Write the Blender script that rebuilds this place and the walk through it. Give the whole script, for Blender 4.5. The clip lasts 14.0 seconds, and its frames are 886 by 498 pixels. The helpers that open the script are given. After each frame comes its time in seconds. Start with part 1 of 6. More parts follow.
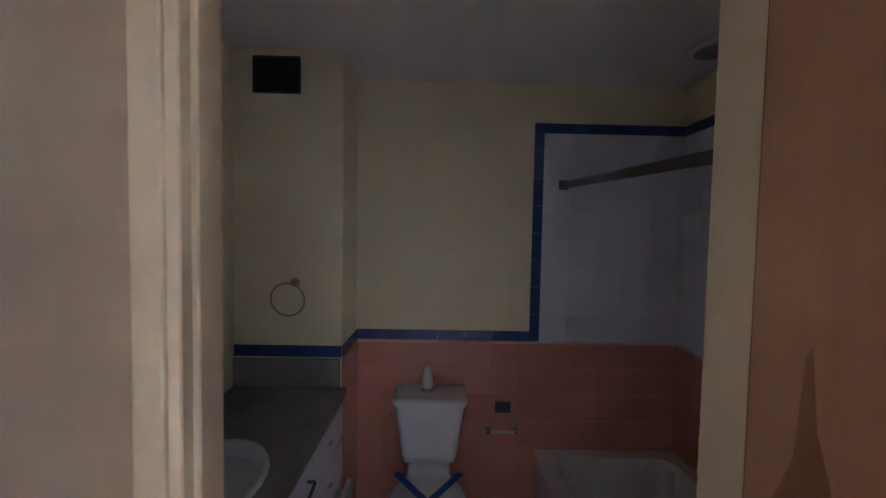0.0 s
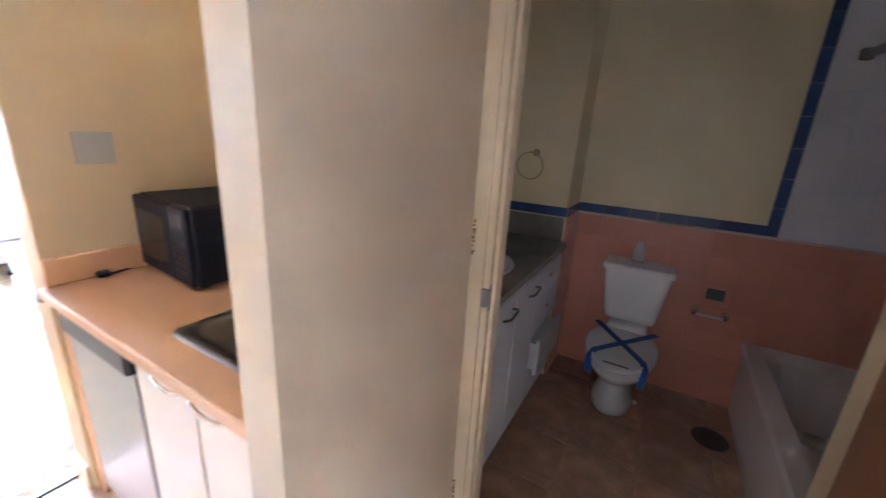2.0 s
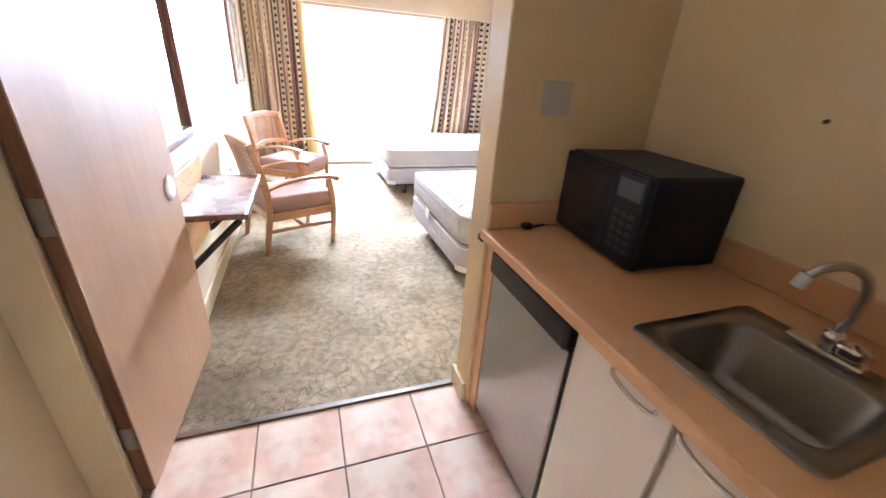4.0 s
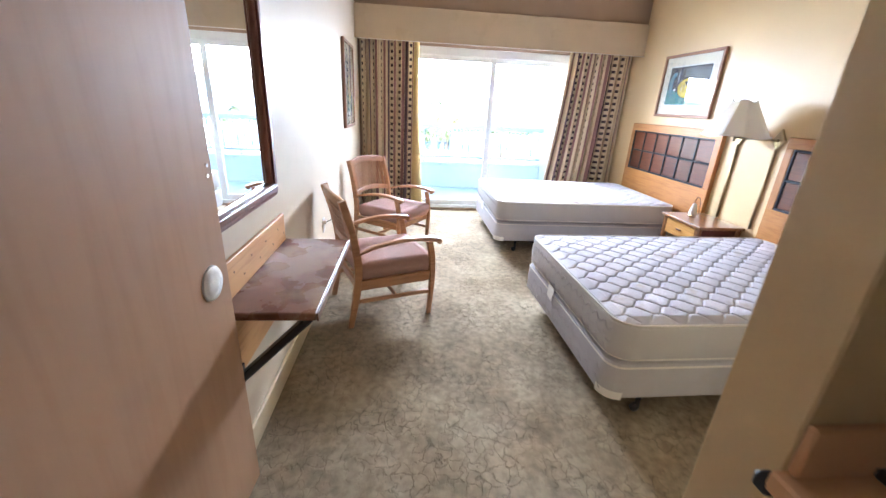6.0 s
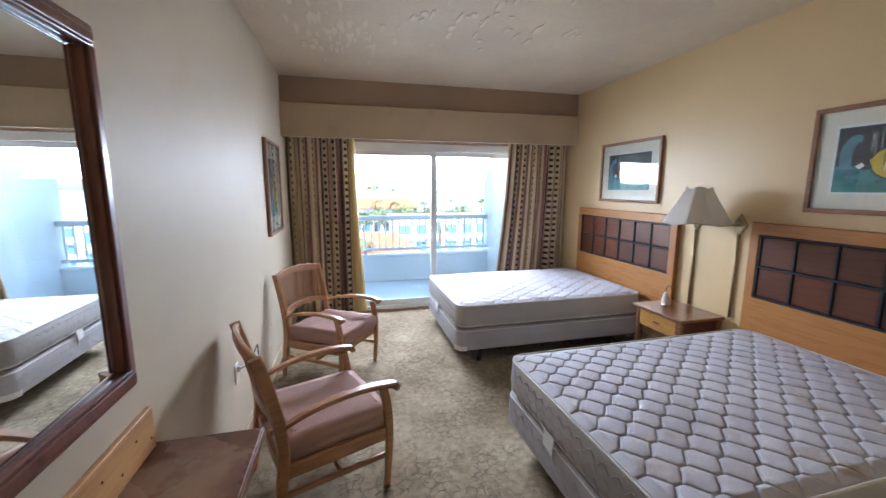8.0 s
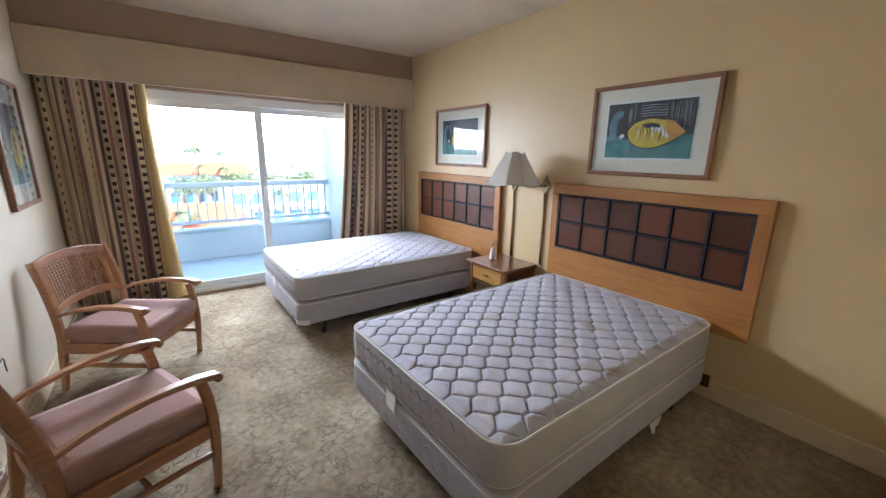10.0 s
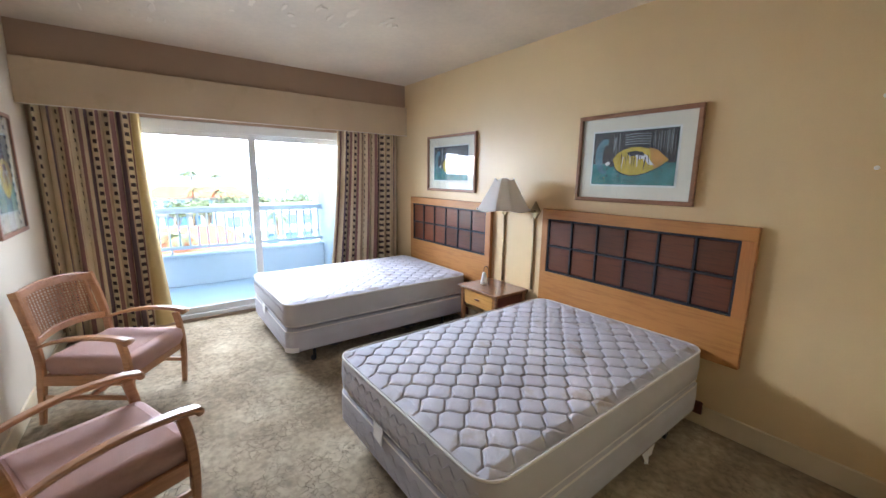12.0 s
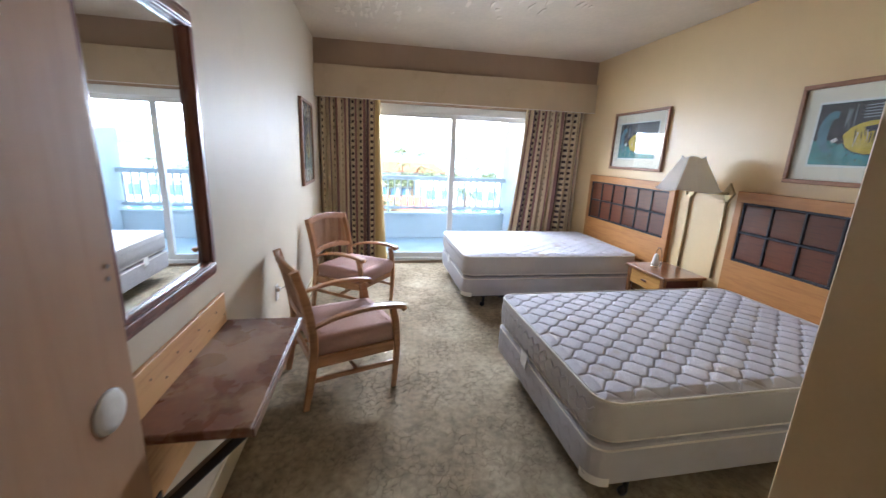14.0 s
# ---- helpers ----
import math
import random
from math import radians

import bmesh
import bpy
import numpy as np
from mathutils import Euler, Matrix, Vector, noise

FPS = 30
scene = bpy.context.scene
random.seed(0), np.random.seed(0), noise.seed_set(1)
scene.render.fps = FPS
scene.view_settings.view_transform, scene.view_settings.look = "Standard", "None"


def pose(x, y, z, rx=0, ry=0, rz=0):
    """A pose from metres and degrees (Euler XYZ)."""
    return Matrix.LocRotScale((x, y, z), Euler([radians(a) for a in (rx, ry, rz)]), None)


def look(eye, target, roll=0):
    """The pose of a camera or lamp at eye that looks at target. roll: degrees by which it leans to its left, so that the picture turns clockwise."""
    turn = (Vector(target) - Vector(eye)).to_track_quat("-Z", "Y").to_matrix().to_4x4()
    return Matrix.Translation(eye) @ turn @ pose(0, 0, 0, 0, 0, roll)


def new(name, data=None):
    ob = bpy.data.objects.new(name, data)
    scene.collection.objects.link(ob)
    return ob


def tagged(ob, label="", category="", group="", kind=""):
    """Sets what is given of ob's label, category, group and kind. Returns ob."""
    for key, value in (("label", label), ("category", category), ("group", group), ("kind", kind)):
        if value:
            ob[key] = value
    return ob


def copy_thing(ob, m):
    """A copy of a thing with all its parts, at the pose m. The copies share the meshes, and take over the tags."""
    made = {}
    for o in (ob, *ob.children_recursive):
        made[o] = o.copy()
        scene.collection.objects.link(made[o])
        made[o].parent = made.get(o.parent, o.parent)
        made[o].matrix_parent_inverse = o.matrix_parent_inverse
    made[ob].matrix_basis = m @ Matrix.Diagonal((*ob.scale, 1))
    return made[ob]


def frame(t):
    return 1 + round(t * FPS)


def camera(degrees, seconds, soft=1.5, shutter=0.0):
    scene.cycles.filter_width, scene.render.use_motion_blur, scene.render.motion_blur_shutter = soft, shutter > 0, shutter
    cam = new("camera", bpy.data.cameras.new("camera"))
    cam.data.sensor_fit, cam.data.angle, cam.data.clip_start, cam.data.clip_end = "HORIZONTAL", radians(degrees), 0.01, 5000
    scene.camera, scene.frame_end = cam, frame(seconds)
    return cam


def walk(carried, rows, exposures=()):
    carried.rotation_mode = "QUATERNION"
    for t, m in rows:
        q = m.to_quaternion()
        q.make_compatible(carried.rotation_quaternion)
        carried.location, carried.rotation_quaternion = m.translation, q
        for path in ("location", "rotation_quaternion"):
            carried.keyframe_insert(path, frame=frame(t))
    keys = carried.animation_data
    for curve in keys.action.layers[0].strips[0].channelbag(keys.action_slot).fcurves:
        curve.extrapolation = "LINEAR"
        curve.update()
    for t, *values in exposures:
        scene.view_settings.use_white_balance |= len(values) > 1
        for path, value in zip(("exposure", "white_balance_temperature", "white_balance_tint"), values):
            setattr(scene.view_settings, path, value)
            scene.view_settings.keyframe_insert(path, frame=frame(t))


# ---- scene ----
cam = camera(97.8, 14.0, soft=1.3, shutter=0.3)
PATH = [
    (0, (0.07, 0.018, 1.671), (0.101, 2.016, 1.585), 1.1),
    (0.5, (0.045, -0.137, 1.623), (0.022, 1.85, 1.404), 1.0),
    (1, (0.061, -0.234, 1.545), (-0.118, 1.731, 1.216), 1.4),
    (1.5, (0.135, -0.339, 1.507), (-0.427, 1.521, 1.032), 2.1),
    (2, (0.111, -0.453, 1.492), (-0.836, 1.215, 0.925), 3.3),
    (2.5, (-0.014, -0.564, 1.485), (-1.296, 0.827, 0.836), 4.0),
    (3, (-0.149, -0.615, 1.465), (-1.69, 0.444, 0.756), 3.4),
    (3.5, (-0.293, -0.689, 1.444), (-1.946, 0.12, 0.661), 3.5),
    (5.8, (-1.197, -0.695, 1.441), (-3.038, -0.46, 0.694), 3.5),
    (6, (-1.282, -0.683, 1.44), (-3.146, -0.496, 0.74), 3.0),
    (6.5, (-1.526, -0.634, 1.49), (-3.438, -0.53, 0.911), 2.6),
    (7, (-1.698, -0.623, 1.528), (-3.648, -0.511, 1.098), 1.8),
    (7.5, (-1.835, -0.659, 1.576), (-3.791, -0.412, 1.241), 0.6),
    (8, (-1.914, -0.676, 1.58), (-3.832, -0.201, 1.269), 0.1),
    (8.5, (-1.934, -0.651, 1.576), (-3.772, 0.061, 1.237), 0.3),
    (9, (-1.934, -0.619, 1.57), (-3.667, 0.302, 1.186), 0.8),
    (11.5, (-1.934, -0.514, 1.551), (-3.434, 0.711, 1.054), 0.9),
    (12, (-1.913, -0.528, 1.594), (-3.489, 0.649, 1.23), 0.8),
    (12.5, (-1.877, -0.55, 1.626), (-3.549, 0.512, 1.352), 1.0),
    (13, (-1.767, -0.543, 1.599), (-3.557, 0.301, 1.314), 1.6),
    (13.5, (-1.616, -0.549, 1.56), (-3.489, 0.039, 1.178), 2.3),
    (14, (-1.466, -0.643, 1.531), (-3.375, -0.293, 1.051), 2.4),
]
# the phone opens up in the dark hall and closes again towards the window
EXPOSURE = [(0, 6.52, 4600, 8), (0.5, 7.13, 4600, 8), (1.5, 7.40, 4650, 9), (2, 6.82, 4975, 9), (2.5, 6.57, 5300, 9), (3, 5.94, 5600, 9), (3.5, 5.60, 5750, 10), (6, 4.32, 5850, 9), (6.5, 3.65, 5850, 9), (7, 3.38, 5900, 9), (9, 3.13, 5950, 8), (11.5, 3.55, 5950, 8), (12.5, 3.47, 5950, 8), (14, 3.44, 5950, 8)]
walk(cam, [(t, look(eye, target, roll)) for t, eye, target, roll in PATH], EXPOSURE)

# ---------------------------------------------------------------- light
world = bpy.data.worlds.new("sky")
scene.world = world
world.use_nodes = True
wn = world.node_tree.nodes
sky = wn.new("ShaderNodeTexSky")
sky.sky_type, sky.sun_disc = "NISHITA", False
sky.sun_elevation, sky.sun_rotation = radians(52), radians(100)
sky.air_density, sky.dust_density, sky.ozone_density = 1.0, 2.5, 1.0
world.node_tree.links.new(sky.outputs["Color"], wn["Background"].inputs["Color"])
wn["Background"].inputs["Strength"].default_value = 0.13
sun_data = bpy.data.lights.new("sun", "SUN")
sun_data.energy, sun_data.angle, sun_data.color = 2.0, radians(0.6), (1.0, 0.95, 0.87)
sun = new("sun", sun_data)
sun.matrix_world = look((30, -6, 40), (0, 0, 0))

# the sky's light in the opening of the balcony door
door_light = bpy.data.lights.new("door_light", "AREA")
door_light.shape, door_light.size, door_light.size_y = "RECTANGLE", 2.1, 0.42
door_light.energy, door_light.color, door_light.spread = 6.2, (0.80, 0.86, 1.0), radians(125)
new("door_light", door_light).matrix_world = look((-7.12, 0.22, 1.87), (-5.0, 0.30, 0.85))

# and between the balcony's parapet and its soffit
balcony_light = bpy.data.lights.new("balcony_light", "AREA")
balcony_light.shape, balcony_light.size, balcony_light.size_y = "RECTANGLE", 3.0, 0.38
balcony_light.energy, balcony_light.color, balcony_light.spread = 10.5, (0.80, 0.86, 1.0), radians(140)
new("balcony_light", balcony_light).matrix_world = look((-8.50, 0.20, 2.42), (-4.0, 0.30, 0.90))


# ---------------------------------------------------------------- materials
def mat(name, base, rough=0.5, metal=0.0, var=0.1, big=2.5, fine=70.0, bump=0.15, depth=0.002, by_object=0.0, spec=0.5, island=0.0):
    """Principled paint, plastic, metal or stone with variation at two scales and fine relief."""
    m = bpy.data.materials.new(name)
    m.use_nodes = True
    n, lk = m.node_tree.nodes, m.node_tree.links
    bs = n["Principled BSDF"]
    tc = n.new("ShaderNodeTexCoord")
    a, b = n.new("ShaderNodeTexNoise"), n.new("ShaderNodeTexNoise")
    a.inputs["Scale"].default_value, b.inputs["Scale"].default_value = big, fine
    a.inputs["Detail"].default_value, b.inputs["Detail"].default_value = 4.0, 3.0
    for t in (a, b):
        lk.new(tc.outputs["Object"], t.inputs["Vector"])
    add = n.new("ShaderNodeMath")
    add.operation = "MULTIPLY_ADD"
    lk.new(b.outputs["Fac"], add.inputs[0])
    add.inputs[1].default_value = 0.35
    lk.new(a.outputs["Fac"], add.inputs[2])
    rg = n.new("ShaderNodeMapRange")
    rg.inputs["From Min"].default_value, rg.inputs["From Max"].default_value = 0.35, 1.0
    rg.inputs["To Min"].default_value, rg.inputs["To Max"].default_value = 1 - var, 1 + var
    lk.new(add.outputs[0], rg.inputs["Value"])
    last = rg.outputs[0]
    if by_object or island:
        oi = n.new("ShaderNodeObjectInfo") if by_object else n.new("ShaderNodeNewGeometry")
        r2 = n.new("ShaderNodeMapRange")
        k = by_object or island
        r2.inputs["To Min"].default_value, r2.inputs["To Max"].default_value = 1 - k, 1 + k
        lk.new(oi.outputs["Random" if by_object else "Random Per Island"], r2.inputs["Value"])
        mu = n.new("ShaderNodeMath")
        mu.operation = "MULTIPLY"
        lk.new(last, mu.inputs[0])
        lk.new(r2.outputs[0], mu.inputs[1])
        last = mu.outputs[0]
    vm = n.new("ShaderNodeVectorMath")
    vm.operation = "SCALE"
    vm.inputs[0].default_value = base
    lk.new(last, vm.inputs["Scale"])
    lk.new(vm.outputs[0], bs.inputs["Base Color"])
    bs.inputs["Metallic"].default_value = metal
    bs.inputs["Specular IOR Level"].default_value = spec
    rr = n.new("ShaderNodeMapRange")
    rr.inputs["To Min"].default_value, rr.inputs["To Max"].default_value = max(0.02, rough - 0.08), min(1.0, rough + 0.08)
    lk.new(a.outputs["Fac"], rr.inputs["Value"])
    lk.new(rr.outputs[0], bs.inputs["Roughness"])
    if bump:
        bp = n.new("ShaderNodeBump")
        bp.inputs["Strength"].default_value, bp.inputs["Distance"].default_value = bump, depth
        lk.new(b.outputs["Fac"], bp.inputs["Height"])
        lk.new(bp.outputs[0], bs.inputs["Normal"])
    return m


def wood(name, light, dark, rough=0.4, along="x", grain=1.0, by_object=0.0, coat=0.0, coat_rough=0.15):
    m = bpy.data.materials.new(name)
    m.use_nodes = True
    n, lk = m.node_tree.nodes, m.node_tree.links
    bs = n["Principled BSDF"]
    tc, mp = n.new("ShaderNodeTexCoord"), n.new("ShaderNodeMapping")
    s = {"x": (0.08, 1, 1), "y": (1, 0.08, 1), "z": (1, 1, 0.08)}[along]
    mp.inputs["Scale"].default_value = s
    lk.new(tc.outputs["Object"], mp.inputs["Vector"])
    a, b, c = (n.new("ShaderNodeTexNoise") for _ in range(3))
    a.inputs["Scale"].default_value, b.inputs["Scale"].default_value, c.inputs["Scale"].default_value = 28 * grain, 150 * grain, 3.0
    a.inputs["Detail"].default_value, a.inputs["Distortion"].default_value = 5.0, 1.2
    lk.new(mp.outputs[0], a.inputs["Vector"])
    lk.new(mp.outputs[0], b.inputs["Vector"])
    lk.new(tc.outputs["Object"], c.inputs["Vector"])
    add = n.new("ShaderNodeMath")
    add.operation = "MULTIPLY_ADD"
    lk.new(b.outputs["Fac"], add.inputs[0])
    add.inputs[1].default_value = 0.4
    lk.new(a.outputs["Fac"], add.inputs[2])
    add2 = n.new("ShaderNodeMath")
    add2.operation = "MULTIPLY_ADD"
    lk.new(c.outputs["Fac"], add2.inputs[0])
    add2.inputs[1].default_value = 0.5
    lk.new(add.outputs[0], add2.inputs[2])
    ramp = n.new("ShaderNodeValToRGB")
    ramp.color_ramp.elements[0].position = 0.7
    ramp.color_ramp.elements[1].position = 1.0
    ramp.color_ramp.elements[0].color, ramp.color_ramp.elements[1].color = (*dark, 1), (*light, 1)
    lk.new(add2.outputs[0], ramp.inputs[0])
    out = ramp.outputs[0]
    if by_object:
        oi, r2, vm = n.new("ShaderNodeObjectInfo"), n.new("ShaderNodeMapRange"), n.new("ShaderNodeVectorMath")
        r2.inputs["To Min"].default_value, r2.inputs["To Max"].default_value = 1 - by_object, 1 + by_object
        lk.new(oi.outputs["Random"], r2.inputs["Value"])
        vm.operation = "SCALE"
        lk.new(out, vm.inputs[0])
        lk.new(r2.outputs[0], vm.inputs["Scale"])
        out = vm.outputs[0]
    lk.new(out, bs.inputs["Base Color"])
    bs.inputs["Roughness"].default_value = rough
    bs.inputs["Coat Weight"].default_value = coat
    bs.inputs["Coat Roughness"].default_value = coat_rough
    bp = n.new("ShaderNodeBump")
    bp.inputs["Strength"].default_value, bp.inputs["Distance"].default_value = 0.12, 0.001
    lk.new(a.outputs["Fac"], bp.inputs["Height"])
    lk.new(bp.outputs[0], bs.inputs["Normal"])
    return m


def carpet_mat():
    """Cut-and-loop carpet: a net of sunken lines, worn and stained."""
    m = bpy.data.materials.new("carpet")
    m.use_nodes = True
    n, lk = m.node_tree.nodes, m.node_tree.links
    bs = n["Principled BSDF"]
    tc = n.new("ShaderNodeTexCoord")
    warp, vo, st, pile = n.new("ShaderNodeTexNoise"), n.new("ShaderNodeTexVoronoi"), n.new("ShaderNodeTexNoise"), n.new("ShaderNodeTexNoise")
    warp.inputs["Scale"].default_value = 14.0
    warp.inputs["Detail"].default_value = 4.0
    mixv = n.new("ShaderNodeMix")
    mixv.data_type, mixv.blend_type = "RGBA", "LINEAR_LIGHT"
    mixv.inputs["Factor"].default_value = 0.08
    lk.new(tc.outputs["Object"], warp.inputs["Vector"])
    lk.new(tc.outputs["Object"], mixv.inputs[6])
    lk.new(warp.outputs["Color"], mixv.inputs[7])
    vo.feature = "DISTANCE_TO_EDGE"
    vo.inputs["Scale"].default_value = 17.0
    vo.voronoi_dimensions = "2D"
    lk.new(mixv.outputs[2], vo.inputs["Vector"])
    st.inputs["Scale"].default_value, st.inputs["Detail"].default_value = 1.6, 6.0
    pile.inputs["Scale"].default_value, pile.inputs["Detail"].default_value = 24.0, 8.0
    lk.new(tc.outputs["Object"], st.inputs["Vector"])
    lk.new(tc.outputs["Object"], pile.inputs["Vector"])
    groove = n.new("ShaderNodeMapRange")
    groove.inputs["From Max"].default_value = 0.06
    groove.interpolation_type = "SMOOTHSTEP"
    lk.new(vo.outputs["Distance"], groove.inputs["Value"])
    worn = n.new("ShaderNodeValToRGB")
    worn.color_ramp.elements[0].position, worn.color_ramp.elements[1].position = 0.3, 0.72
    worn.color_ramp.elements[0].color, worn.color_ramp.elements[1].color = (0.205, 0.150, 0.092, 1), (0.42, 0.343, 0.235, 1)
    lk.new(st.outputs["Fac"], worn.inputs[0])
    mg = n.new("ShaderNodeMapRange")
    patch = n.new("ShaderNodeTexNoise")
    patch.inputs["Scale"].default_value, patch.inputs["Detail"].default_value = 5.0, 3.0
    lk.new(tc.outputs["Object"], patch.inputs["Vector"])
    fade = n.new("ShaderNodeMapRange")
    fade.inputs["From Min"].default_value, fade.inputs["From Max"].default_value = 0.46, 0.60
    lk.new(patch.outputs["Fac"], fade.inputs["Value"])
    keep = n.new("ShaderNodeMath")
    keep.operation = "MAXIMUM"
    lk.new(groove.outputs[0], keep.inputs[0])
    lk.new(fade.outputs[0], keep.inputs[1])
    mg.inputs["To Min"].default_value = 0.70
    lk.new(keep.outputs[0], mg.inputs["Value"])
    mp = n.new("ShaderNodeMapRange")
    mp.inputs["From Min"].default_value, mp.inputs["From Max"].default_value = 0.3, 0.7
    mp.inputs["To Min"].default_value, mp.inputs["To Max"].default_value = 0.75, 1.25
    lk.new(pile.outputs["Fac"], mp.inputs["Value"])
    mu = n.new("ShaderNodeMath")
    mu.operation = "MULTIPLY"
    lk.new(mg.outputs[0], mu.inputs[0])
    lk.new(mp.outputs[0], mu.inputs[1])
    vm = n.new("ShaderNodeVectorMath")
    vm.operation = "SCALE"
    lk.new(worn.outputs[0], vm.inputs[0])
    lk.new(mu.outputs[0], vm.inputs["Scale"])
    lk.new(vm.outputs[0], bs.inputs["Base Color"])
    bs.inputs["Roughness"].default_value = 0.95
    bs.inputs["Specular IOR Level"].default_value = 0.15
    hs = n.new("ShaderNodeMath")
    hs.operation = "MULTIPLY_ADD"
    lk.new(pile.outputs["Fac"], hs.inputs[0])
    hs.inputs[1].default_value = 0.5
    lk.new(keep.outputs[0], hs.inputs[2])
    bp = n.new("ShaderNodeBump")
    bp.inputs["Strength"].default_value, bp.inputs["Distance"].default_value = 0.8, 0.006
    lk.new(hs.outputs[0], bp.inputs["Height"])
    lk.new(bp.outputs[0], bs.inputs["Normal"])
    return m


def curtain_mat():
    """Woven stripes with rows of small dark squares, laid out on the cloth's own width."""
    m = bpy.data.materials.new("curtain_cloth")
    m.use_nodes = True
    n, lk = m.node_tree.nodes, m.node_tree.links
    bs = n["Principled BSDF"]
    uv, sep = n.new("ShaderNodeUVMap"), n.new("ShaderNodeSeparateXYZ")
    uv.uv_map = "cloth"
    lk.new(uv.outputs[0], sep.inputs[0])

    def op(kind, a, b=None):
        q = n.new("ShaderNodeMath")
        q.operation = kind
        for k, v in enumerate((a, b)):
            if v is None:
                continue
            if isinstance(v, (int, float)):
                q.inputs[k].default_value = v
            else:
                lk.new(v, q.inputs[k])
        return q.outputs[0]

    u = op("FRACT", op("DIVIDE", sep.outputs["X"], 0.50))
    v = op("FRACT", op("DIVIDE", sep.outputs["Y"], 0.080))
    ramp = n.new("ShaderNodeValToRGB")
    ramp.color_ramp.interpolation = "CONSTANT"
    cream, tan, navy, plum, sand = (0.62, 0.50, 0.33), (0.46, 0.33, 0.22), (0.140, 0.095, 0.105), (0.26, 0.14, 0.125), (0.62, 0.51, 0.34)
    stops = [(0.0, sand), (0.24, plum), (0.33, cream), (0.45, navy), (0.53, tan), (0.58, sand), (0.81, plum), (0.88, cream), (0.96, tan)]
    el = ramp.color_ramp.elements
    el[0].position, el[0].color = stops[0][0], (*stops[0][1], 1)
    el[1].position, el[1].color = stops[-1][0], (*stops[-1][1], 1)
    for p, c in stops[1:-1]:
        e = el.new(p)
        e.color = (*c, 1)
    lk.new(u, ramp.inputs[0])

    def band(x, lo, hi):
        return op("MULTIPLY", op("GREATER_THAN", x, lo), op("LESS_THAN", x, hi))

    dots = op("MULTIPLY", op("MAXIMUM", band(u, 0.07, 0.165), band(u, 0.645, 0.74)), band(v, 0.27, 0.72))
    mx = n.new("ShaderNodeMix")
    mx.data_type = "RGBA"
    lk.new(dots, mx.inputs["Factor"])
    lk.new(ramp.outputs[0], mx.inputs[6])
    mx.inputs[7].default_value = (0.065, 0.048, 0.050, 1)
    lk.new(mx.outputs[2], bs.inputs["Base Color"])
    bs.inputs["Roughness"].default_value = 0.9
    bs.inputs["Specular IOR Level"].default_value = 0.2
    tc, wv = n.new("ShaderNodeTexCoord"), n.new("ShaderNodeTexNoise")
    wv.inputs["Scale"].default_value = 400
    lk.new(tc.outputs["Object"], wv.inputs["Vector"])
    bp = n.new("ShaderNodeBump")
    bp.inputs["Strength"].default_value, bp.inputs["Distance"].default_value = 0.3, 0.001
    lk.new(wv.outputs["Fac"], bp.inputs["Height"])
    lk.new(bp.outputs[0], bs.inputs["Normal"])
    return m


def glass_mat(name):
    m = bpy.data.materials.new(name)
    m.use_nodes = True
    bs = m.node_tree.nodes["Principled BSDF"]
    bs.inputs["Base Color"].default_value = (0.97, 0.99, 0.99, 1)
    bs.inputs["Transmission Weight"].default_value = 1.0
    bs.inputs["Roughness"].default_value = 0.0
    bs.inputs["IOR"].default_value = 1.45
    return m


M_WALL = mat("cream_wall_paint", (0.665, 0.488, 0.262), 0.42, var=0.06, big=1.3, fine=120, bump=0.12, depth=0.001)
M_PALE = mat("pale_wall_paint", (0.65, 0.56, 0.43), 0.56, var=0.06, big=1.1, fine=120, bump=0.1, depth=0.001, spec=0.24)
M_HALL = mat("beige_wall_paint", (0.66, 0.55, 0.44), 0.45, var=0.06, big=1.3, fine=120, bump=0.12, depth=0.001)
M_PIER = mat("yellow_beige_wall_paint", (0.61, 0.50, 0.35), 0.5, var=0.06, big=1.3, fine=120, bump=0.12, depth=0.001)
M_BATH = mat("pale_yellow_bath_paint", (0.86, 0.76, 0.50), 0.45, var=0.05, big=1.3, fine=120, bump=0.1, depth=0.001)
M_BATHC = mat("white_bath_ceiling", (0.82, 0.78, 0.72), 0.55, var=0.06)
M_SINK = mat("sink_steel", (0.27, 0.26, 0.245), 0.34, metal=1.0, var=0.15, fine=160, bump=0.1, depth=0.0004)
M_TRIM = mat("cream_gloss_trim", (0.70, 0.58, 0.38), 0.33, var=0.05, fine=40, bump=0.08, depth=0.0006)
M_CEIL = mat("textured_ceiling_paint", (0.60, 0.50, 0.37), 0.75, var=0.14, big=1.4, fine=26, bump=0.4, depth=0.005, spec=0.25)
M_KITCHEN = mat("yellow_kitchen_paint", (0.84, 0.67, 0.40), 0.45, var=0.06, big=1.3, fine=120, bump=0.12, depth=0.001)
M_LINING = mat("yellow_curtain_lining", (0.58, 0.43, 0.19), 0.85, var=0.08, big=3, fine=260, bump=0.25, depth=0.001)
M_PLATE = mat("grey_outlet_plastic", (0.46, 0.41, 0.34), 0.4, var=0.06)
M_MICRO = mat("blue_black_plastic", (0.007, 0.010, 0.021), 0.45, var=0.15, fine=200, bump=0.1, depth=0.0004, spec=0.3)
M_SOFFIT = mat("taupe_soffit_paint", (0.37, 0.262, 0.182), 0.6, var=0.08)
M_VALANCE = mat("valance_cloth", (0.54, 0.425, 0.285), 0.8, var=0.08, fine=250, bump=0.2, depth=0.001)
M_CARPET = carpet_mat()
M_CURTAIN = curtain_mat()
M_GLASS = glass_mat("clear_glass")
